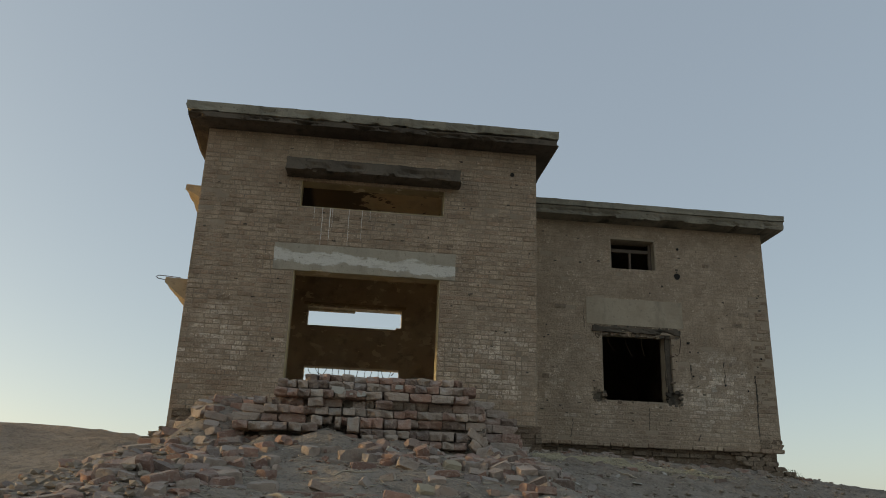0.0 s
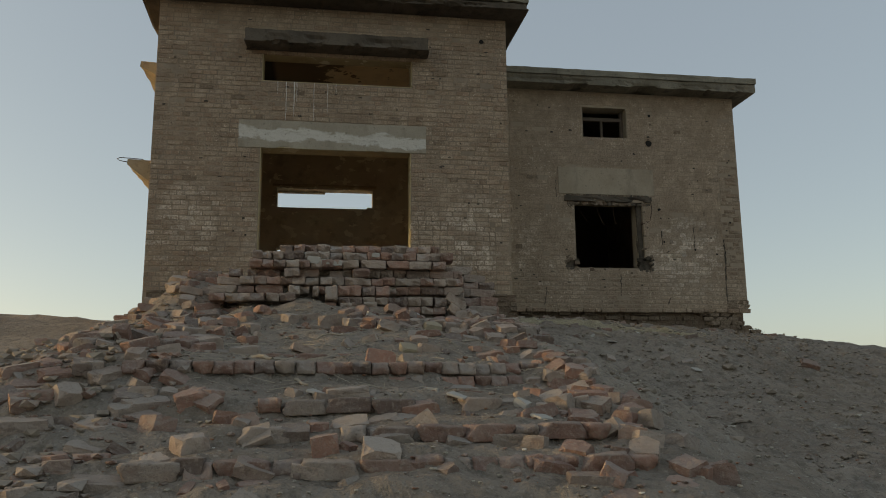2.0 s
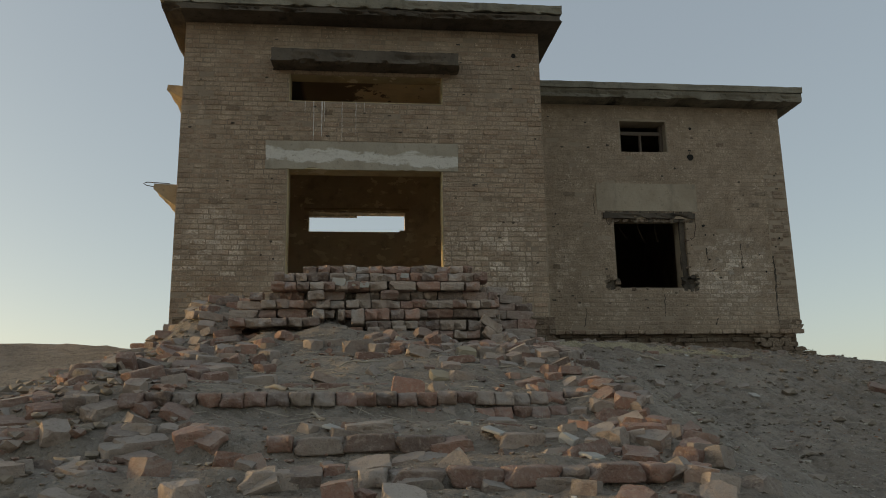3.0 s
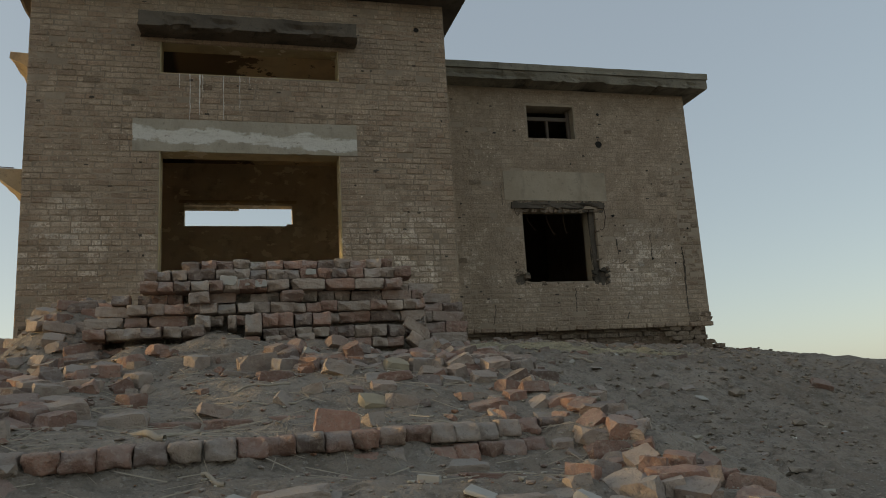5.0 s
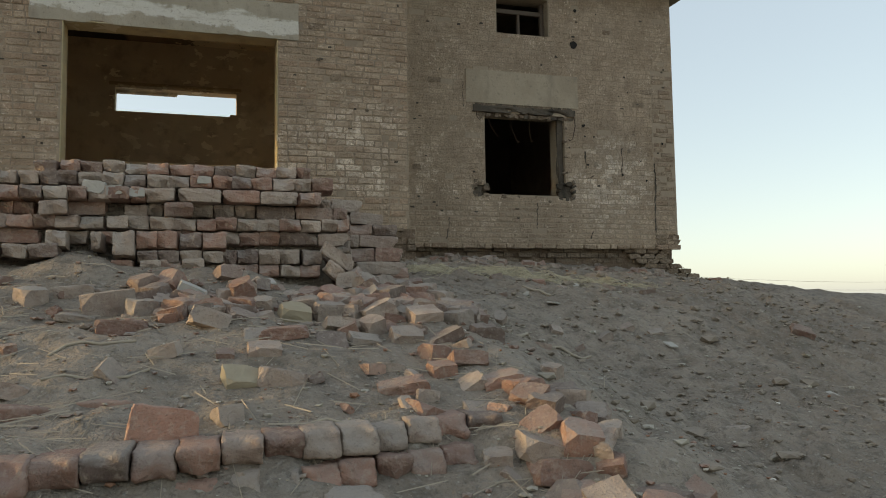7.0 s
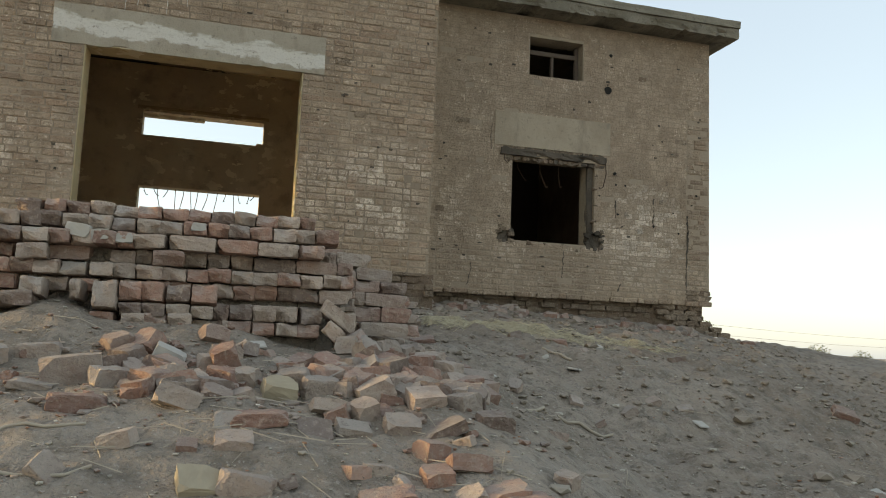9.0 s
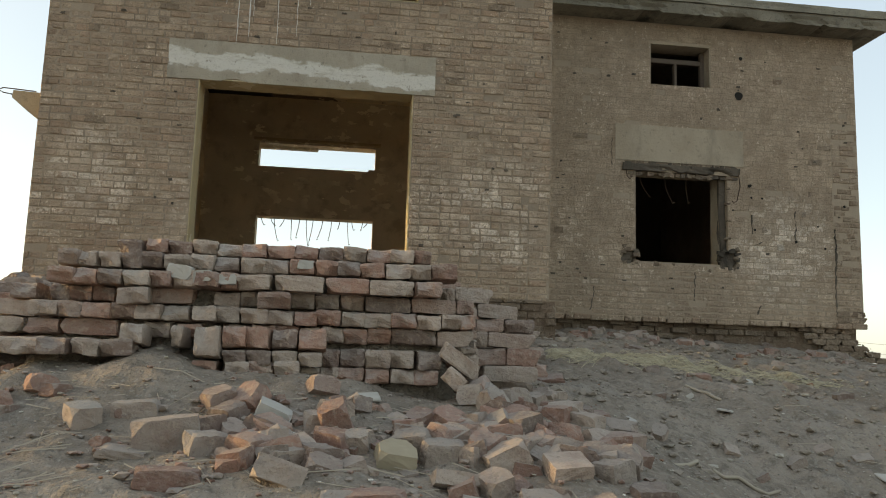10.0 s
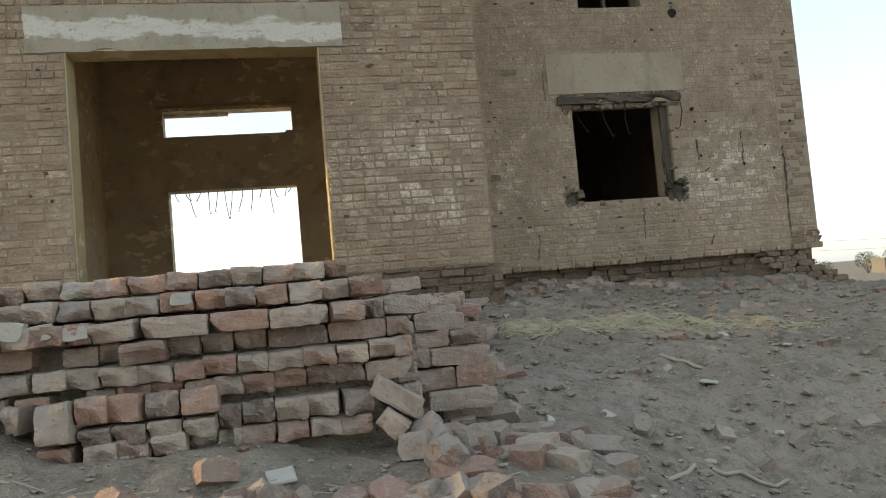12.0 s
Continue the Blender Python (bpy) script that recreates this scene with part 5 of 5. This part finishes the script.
SLOPE = [(-1.07, 5.46, 80, 'U'), (-0.97, 5.82, 10, 'W'), (-0.73, 5.5, 0, 'W'), (-0.47, 5.49, 5, 'H'), (-1.41, 6.09, 40, 'T'), (-1.14, 7.03, 35, 'W'), (-0.69, 7.29, 15, 'W'), (-1.19, 4.64, 20, 'W'), (-1.07, 4.8, 0, 'H'), (-0.83, 3.49, 10, 'W'), (-0.22, 5.84, 10, 'H'), (1.31, 3.22, -10, 'W'), (1.67, 3.2, -40, 'H')]

for rows, sink in ((HEAP, 0.22), (PILE, 0.22), (SPILL, 0.22), (FLANK, 0.24), (TREAD, 0.26), (LOWER, 0.32), (FOOT, 0.34), (SIDES, 0.28), (BANK, 0.25)):
    for row in rows:
        piece(*row, sink)
for x, y, turn, kind in SLOPE:
    loose(x, y, turn, kind, 0.066)


def strew(count, x0, x1, y0, y1, whole=0.5, keep=lambda x, y: True, sink=0.018):
    made = 0
    while made < count:
        x, y = rr.uniform(x0, x1), rr.uniform(y0, y1)
        if keep(x, y):
            r = rr.random()
            loose(x, y, rr.gauss(0, 32), "W" if r < whole else ("T" if r < whole + 0.12 else "H"), sink=sink + rr.uniform(0, 0.02))
            made += 1


FLANK_BRICK = make_brick("weathered_bank_brick", "island", 0.75, 0.15, 1.42)


def joined(name, first, label):
    """Joins all pieces laid since index first into one heap too dense to count."""
    made = list(scene.collection.objects)[first:]
    bm = bmesh.new()
    for ob in made:
        me = ob.data.copy()
        me.transform(ob.matrix_world)
        bm.from_mesh(me)
        bpy.data.meshes.remove(me)
        bpy.data.objects.remove(ob)
    return tagged(part(name, bm, FLANK_BRICK), label, "rubble", kind="stuff")


def crumbs(count, where, lo, hi, seed):
    """Smaller broken pieces between the large ones."""
    rnd = random.Random(seed)
    for _ in range(count):
        x, y = where(rnd)
        w = rnd.uniform(lo, hi)
        piece(x, y, w, w * rnd.uniform(0.5, 0.8), rnd.uniform(-50, 50), rnd.choice("rrrrgo"), 0.25)


crumbs(60, lambda r: (r.uniform(0.42, 1.85), r.uniform(6.3, 7.05)), 0.05, 0.12, 91)
crumbs(50, lambda r: (r.uniform(0.40, 2.1), r.uniform(6.35, 7.02)), 0.12, 0.23, 95)
crumbs(24, lambda r: (lambda y: (r.gauss(1.66 + 0.13 * (y - 3.3), 0.12), y))(r.uniform(3.3, 5.6)), 0.14, 0.24, 96)
crumbs(40, lambda r: (r.uniform(-1.3, 1.7), r.uniform(3.2, 4.5)), 0.04, 0.10, 97)
crumbs(20, lambda r: (r.uniform(1.5, 2.15), r.uniform(7.1, 8.1)), 0.09, 0.24, 99)
crumbs(14, lambda r: (r.uniform(1.1, 2.0), r.uniform(5.0, 6.3)), 0.04, 0.08, 92)
crumbs(10, lambda r: (r.uniform(-0.6, 0.5), r.uniform(6.0, 7.2)), 0.04, 0.09, 93)
strew(14, 1.5, 2.5, 6.6, 8.2, 0.45, lambda x, y: abs(x - 1.45 - 0.33 * (y - 5.5)) < 0.3, 0.03)
strew(16, 1.3, 2.2, 3.1, 5.2, 0.3, lambda x, y: x < 1.35 + 0.35 * (y - 2.6), 0.05)
strew(30, -1.5, -0.6, 3.2, 5.6, 0.5, sink=0.045)
crumbs(34, lambda r: (r.uniform(-1.4, -0.25), r.uniform(5.2, 7.2)), 0.11, 0.25, 100)
first = len(scene.collection.objects)
strew(16, -1.5, 1.5, 3.1, 4.5, 0.1, sink=0.055)
strew(18, -2.3, -1.1, 3.2, 5.6, 0.4, sink=0.04)
strew(62, -2.5, -0.6, 4.9, 9.6, 0.55, lambda x, y: x > -0.75 - 0.33 * (y - 4.2))
strew(120, -2.4, -0.55, 7.5, 11.8, 0.6)
crumbs(70, lambda r: (r.uniform(-2.4, -0.5), r.uniform(4.6, 11.5)), 0.07, 0.2, 98)
joined("brick_bank", first, "dense dusty red bricks heaped on the bank beside the stair")
first = len(scene.collection.objects)
crumbs(110, lambda r: (3.3 + 4.4 * r.random() ** 1.4, r.gauss(13.2, 0.32)), 0.04, 0.20, 94)
joined("wall_rubble", first, "small dusty rubble lying along the annexe wall")
first = len(scene.collection.objects)
strew(16, 2.4, 7.5, 5.5, 12.5, 0.1, sink=0.045)
joined("bank_rubble", first, "few broken brick pieces sunk in the earth bank")


# ---- strewn small stuff ----
def chips(name, count, where, lo, hi, material, seed, label):
    """Small stones and brick chips as one mesh of low, uneven lumps."""
    rnd = random.Random(seed)
    base = [(1, 0, 0), (-1, 0, 0), (0, 1, 0), (0, -1, 0), (0.6, 0.6, 0.6), (-0.6, 0.6, 0.6), (-0.6, -0.6, 0.6), (0.6, -0.6, 0.6), (0, 0, -0.6)]
    tri = [(4, 5, 6, 7), (2, 1, 5), (1, 6, 5), (1, 3, 6), (3, 7, 6), (3, 0, 7), (0, 4, 7), (0, 2, 4), (2, 5, 4), (0, 8, 2), (2, 8, 1), (1, 8, 3), (3, 8, 0)]
    verts, faces = [], []
    for _ in range(count):
        x, y = where(rnd)
        s = lo + (hi - lo) * rnd.random() ** 3
        z = ground_height(x, y) + s * 0.15
        a, fx, fz = rnd.uniform(0, 6.28), rnd.uniform(0.6, 1.1), rnd.uniform(0.45, 0.9)
        i = len(verts)
        for bx, by, bz in base:
            k = rnd.uniform(0.75, 1.2) * s
            px, py = bx * k, by * k * fx
            verts.append((x + px * math.cos(a) - py * math.sin(a), y + px * math.sin(a) + py * math.cos(a), z + bz * k * fz))
        faces += [tuple(i + q for q in t) for t in tri]
    me = bpy.data.meshes.new(name)
    me.from_pydata(verts, [], faces)
    me.materials.append(material)
    return tagged(new(name, me), label, "rubble", kind="stuff")


chips("grit", 12000, lambda r: (r.uniform(-1.6, 4.6), 3.0 + 6.5 * r.random()), 0.002, 0.011, PEBBLE, 49, "fine grit strewn over the dusty earth")
chips("gravel", 6000, lambda r: (r.uniform(-3.2, 8.2), 2.6 + 11.2 * r.random() ** 1.25), 0.003, 0.022, PEBBLE, 41, "small grey stones and clods strewn over the earth")
chips("clods", 4200, lambda r: (r.uniform(2.2, 8.2), 4.5 + 9 * r.random()), 0.006, 0.042, CLOD, 42, "grey earth clods on the bank")
chips("brick_chips", 1500, lambda r: (r.gauss(0.3, 1.2), 3.0 + 4.6 * r.random()), 0.004, 0.022, CHIP, 43, "red brick chips strewn over the steps")
chips("brick_rubble", 260, lambda r: (r.gauss(0.9, 0.6), r.uniform(6.2, 7.1)), 0.012, 0.035, CHIP, 44, "broken brick pieces heaped below the landing")
chips("clods", 1100, lambda r: (r.uniform(-2.8, -0.8), 2.8 + 5 * r.random()), 0.012, 0.07, CLOD, 54, "dry earth clods on the bank beside the stair")
chips("stones", 240, lambda r: (r.uniform(2.0, 7.5), r.uniform(4.0, 12.5)), 0.012, 0.05, PEBBLE, 48, "pale grey stones scattered on the bank")
chips("stones", 150, lambda r: (r.uniform(2.2, 8.0), r.uniform(4.5, 13.0)), 0.02, 0.09, CLOD, 46, "grey lumps of dry earth on the bank")
chips("brick_rubble", 300, lambda r: (r.uniform(-2.2, -0.6), r.uniform(3.0, 5.2)), 0.02, 0.07, CHIP, 47, "broken brick pieces at the foot of the bank")
chips("brick_rubble", 420, lambda r: (r.uniform(-2.6, -0.5), r.uniform(4.5, 11.5)), 0.02, 0.06, CHIP, 45, "broken brick pieces on the bank")


def blades(name, count, where, lo, hi, material, seed, label, lift=0.004):
    """Flat-lying straw and stalks as thin three-sided slivers in one mesh."""
    rnd = random.Random(seed)
    verts, faces = [], []
    for _ in range(count):
        x, y = where(rnd)
        n, a, r = rnd.uniform(lo, hi), rnd.gauss(0, 0.75), rnd.uniform(0.0008, 0.0021)
        dx, dy = math.cos(a) * n / 2, math.sin(a) * n / 2
        i = len(verts)
        for s in (-1, 1):
            px, py = x + s * dx, y + s * dy
            pz = ground_height(px, py) + lift + rnd.uniform(0, 0.012)
            verts += [(px - dy / n * 2 * r, py + dx / n * 2 * r, pz), (px + dy / n * 2 * r, py - dx / n * 2 * r, pz), (px, py, pz + 2 * r)]
        faces += [(i, i + 1, i + 4, i + 3), (i + 1, i + 2, i + 5, i + 4), (i + 2, i, i + 3, i + 5), (i, i + 2, i + 1), (i + 3, i + 4, i + 5)]
    me = bpy.data.meshes.new(name)
    me.from_pydata(verts, [], faces)
    me.materials.append(material)
    return tagged(new(name, me), label, "straw", kind="stuff")


# Straw crowded into two patches; its pale colour also stands for sunlit ground.
def straw_sun_patches(r):
    if r.random() < 0.8:
        x = 2.7 + 1.7 * r.random() ** 1.2
        return x, 10.36 + 0.05 * math.sin(x * 3) + r.gauss(0, 0.13) * (0.5 + 0.5 * math.sin(x * 7) ** 2)
    return r.gauss(4.8, 0.22), r.gauss(10.22, 0.09)


blades("straw", 5600, straw_sun_patches, 0.02, 0.085, STRAW, 51, "pale dry straw packed in patches that also stand for sunlit ground")
blades("straw", 420, lambda r: (r.uniform(-0.8, 1.9), r.uniform(4.6, 7.2)), 0.04, 0.20, TWIG, 52, "dry stalks strewn among the bricks")
blades("straw", 90, lambda r: (r.uniform(2.5, 6.0), r.uniform(5.5, 10.5)), 0.06, 0.25, TWIG, 53, "dry stalks on the earth bank")

# a few larger sticks and flat shards
rr = random.Random(61)
for x, y, n, a, r in ((2.78, 7.86, 0.50, 44, 0.012), (3.27, 8.12, 0.44, 6, 0.011), (3.55, 9.25, 0.28, -50, 0.012), (-0.15, 5.05, 0.24, -55, 0.014), (-0.05, 5.2, 0.18, 35, 0.011), (0.35, 5.75, 0.34, 8, 0.006), (1.15, 5.3, 0.26, -6, 0.006), (0.3, 6.05, 0.30, 14, 0.006), (0.1, 4.7, 0.16, -60, 0.009)):
    pts = []
    for i in range(6):
        u = (i / 5 - 0.5) * n
        px, py = x + u * math.cos(radians(a)), y + u * math.sin(radians(a)) + 0.02 * math.sin(i * 1.3)
        pts.append((px, py, ground_height(px, py) + r * 0.8))
    tagged(tube("stick", pts, r, TWIG), "dry bleached stick lying on the earth", "stick", "dry sticks")
SHARD = mesh_of("shard", brick_bm(0.13, 0.10, 0.014, 401, True, 0.6), WHITE)
for x, y, a in ((1.33, 4.02, 30), (0.95, 4.33, 60), (1.75, 6.95, 0), (1.05, 7.2, 12), (2.75, 8.6, 20), (3.6, 9.0, 50), (4.3, 8.3, 10), (0.2, 4.45, 70), (1.45, 6.85, 20), (5.2, 7.6, 15)):
    ob = new("shard", SHARD)
    ob.matrix_world = pose(x, y, ground_height(x, y) + 0.012, rr.uniform(5, 22), rr.uniform(-10, 10), a)
    tagged(ob, "small pale plaster shard on the dusty earth", "shard", "plaster shards")


# ---- beyond the mound ----
def bush(x, y, size, count, seed, label):
    z = base_height(x, y)
    b = holder("bush", label, "bush", (x, y, z))
    rnd = random.Random(seed)
    bm = bmesh.new()
    for i in range(5):
        a = i * 1.3
        tip = Vector((math.cos(a) * size * 0.4, math.sin(a) * size * 0.4, size * rnd.uniform(0.5, 0.9)))
        m = Matrix.Translation(tip / 2) @ tip.to_track_quat("Z", "Y").to_matrix().to_4x4()
        bmesh.ops.create_cone(bm, segments=5, radius1=size * 0.02, radius2=size * 0.008, depth=tip.length, matrix=m)
    part("stems", bm, WOOD, b)
    verts, faces = [], []
    for _ in range(count):
        d = Vector([rnd.gauss(0, 1) for _ in range(3)]).normalized() * size * 0.55 * rnd.random() ** 0.4
        c = Vector((d.x, d.y, size * 0.6 + d.z * 0.8))
        if noise.noise(c * 3 / size + Vector((seed, 0, 0))) < -0.12:
            continue
        u, v = Vector([rnd.gauss(0, 1) for _ in range(3)]).normalized(), Vector([rnd.gauss(0, 1) for _ in range(3)]).normalized()
        s = size * 0.045
        i = len(verts)
        verts += [c - u * s, c + v * s * 0.5, c + u * s, c - v * s * 0.5]
        faces.append((i, i + 1, i + 2, i + 3))
    me = bpy.data.meshes.new("leaves")
    me.from_pydata(verts, [], faces)
    me.materials.append(LEAF)
    ob = new("leaves", me)
    ob.parent = b


bush(9.45, 15.9, 0.40, 700, 3, "small dusty green bush beside the annexe corner")
for k, (x, y, s) in enumerate(((128, 158, 5.0), (135, 156, 4.2), (141, 164, 5.5), (150, 160, 4.5), (122, 164, 3.5))):
    bush(x, y, s, 900, 10 + k, "far dusty green tree clump on the plain")


def far_house(x, y, w, h, seed):
    z = base_height(x, y)
    b = holder("far_house", "small pale plastered house far off on the plain", "house", (x, y, z))
    bm = bmesh.new()
    block(bm, -w / 2, w / 2, -2, 2, 0, h)
    part("house_wall", bm, FARWALL, b)
    bm = bmesh.new()
    block(bm, -w / 2 - 0.3, w / 2 + 0.3, -2.3, 2.3, h, h + 0.25)
    part("house_roof", bm, SLAB, b)
    for i in range(3):
        bm = bmesh.new()
        block(bm, -w / 2 + w * (i + 0.6) / 3.4, -w / 2 + w * (i + 0.6) / 3.4 + 0.8, -2.05, -1.9, 0.9, 2.1)
        part("house_window", bm, VOID_BLACK, b)


far_house(130, 153, 7.0, 3.0, 1)
far_house(143, 155, 5.0, 2.8, 2)

pole = holder("antenna_pole", "thin grey television antenna on a pole", "antenna", (26.5, 26.7, base_height(26.5, 26.7)))
zt = 3.62 - base_height(26.5, 26.7)
tube("mast", [(0, 0, 0), (0.05, 0, zt * 0.6), (0.0, 0, zt)], 0.02, STEEL, pole)
tube("boom", [(-0.28, 0, zt - 0.12), (0.32, 0.02, zt - 0.02)], 0.012, STEEL, pole)
for i in range(4):
    tube("element", [(-0.24 + 0.16 * i, -0.2, zt - 0.11 + 0.03 * i), (-0.24 + 0.16 * i, 0.2, zt - 0.11 + 0.03 * i)], 0.006, STEEL, pole)
for z in (5.6, 6.6):
    wire = tube("power_line", [(20 + 10 * i, 70 + 2 * i, z - 2.0 * math.sin(math.pi * i / 12)) for i in range(13)], 0.012, STEEL)
    tagged(wire, "thin dark power line over the plain", "power line", "power lines")
for x, y in ((20, 70), (140, 94)):
    p = holder("power_pole", "thin grey power pole on the plain", "pole", (x, y, base_height(x, y)))
    tube("post", [(0, 0, 0), (0, 0, 7.6)], 0.12, WOOD, p)
    tube("crossarm", [(-0.8, 0, 6.9), (0.8, 0, 6.9)], 0.06, WOOD, p)

# ---- pier bricks beside the wide opening, one by one ----
sizes = {}
rr = random.Random(71)


def single_bricks(area, seed, y, proud, parent, material, tag):
    for u, z, w, h in lay(*area, [], seed, 0.012):
        n = max(1, round(w / 0.02))
        key = (tag, n, rr.randrange(3))
        if key not in sizes:
            sizes[key] = mesh_of("brick", brick_bm(n * 0.02, 0.04, h, 500 + len(sizes), False, 1.2), material)
        ob = new("brick", sizes[key])
        ob.parent = parent
        ob.location = (u, y + 0.02 - rr.uniform(-0.4, 1.0) * proud, z + 0.007 * noise.noise(Vector((u * 0.9, y, z * 1.7))))
        ob.rotation_euler = (rr.gauss(0, 0.006), rr.gauss(0, 0.010), rr.gauss(0, 0.006))
        ob.scale = (w * rr.uniform(0.96, 1.0) / (n * 0.02), 1, rr.uniform(0.94, 1.0))


single_bricks(PIER, 73, AY0, 0.006, front, WALL_BRICK_NEAR, "pier")
single_bricks(LOW, 74, BY0, 0.004, annexe, WALL_BRICK_LOW, "low")
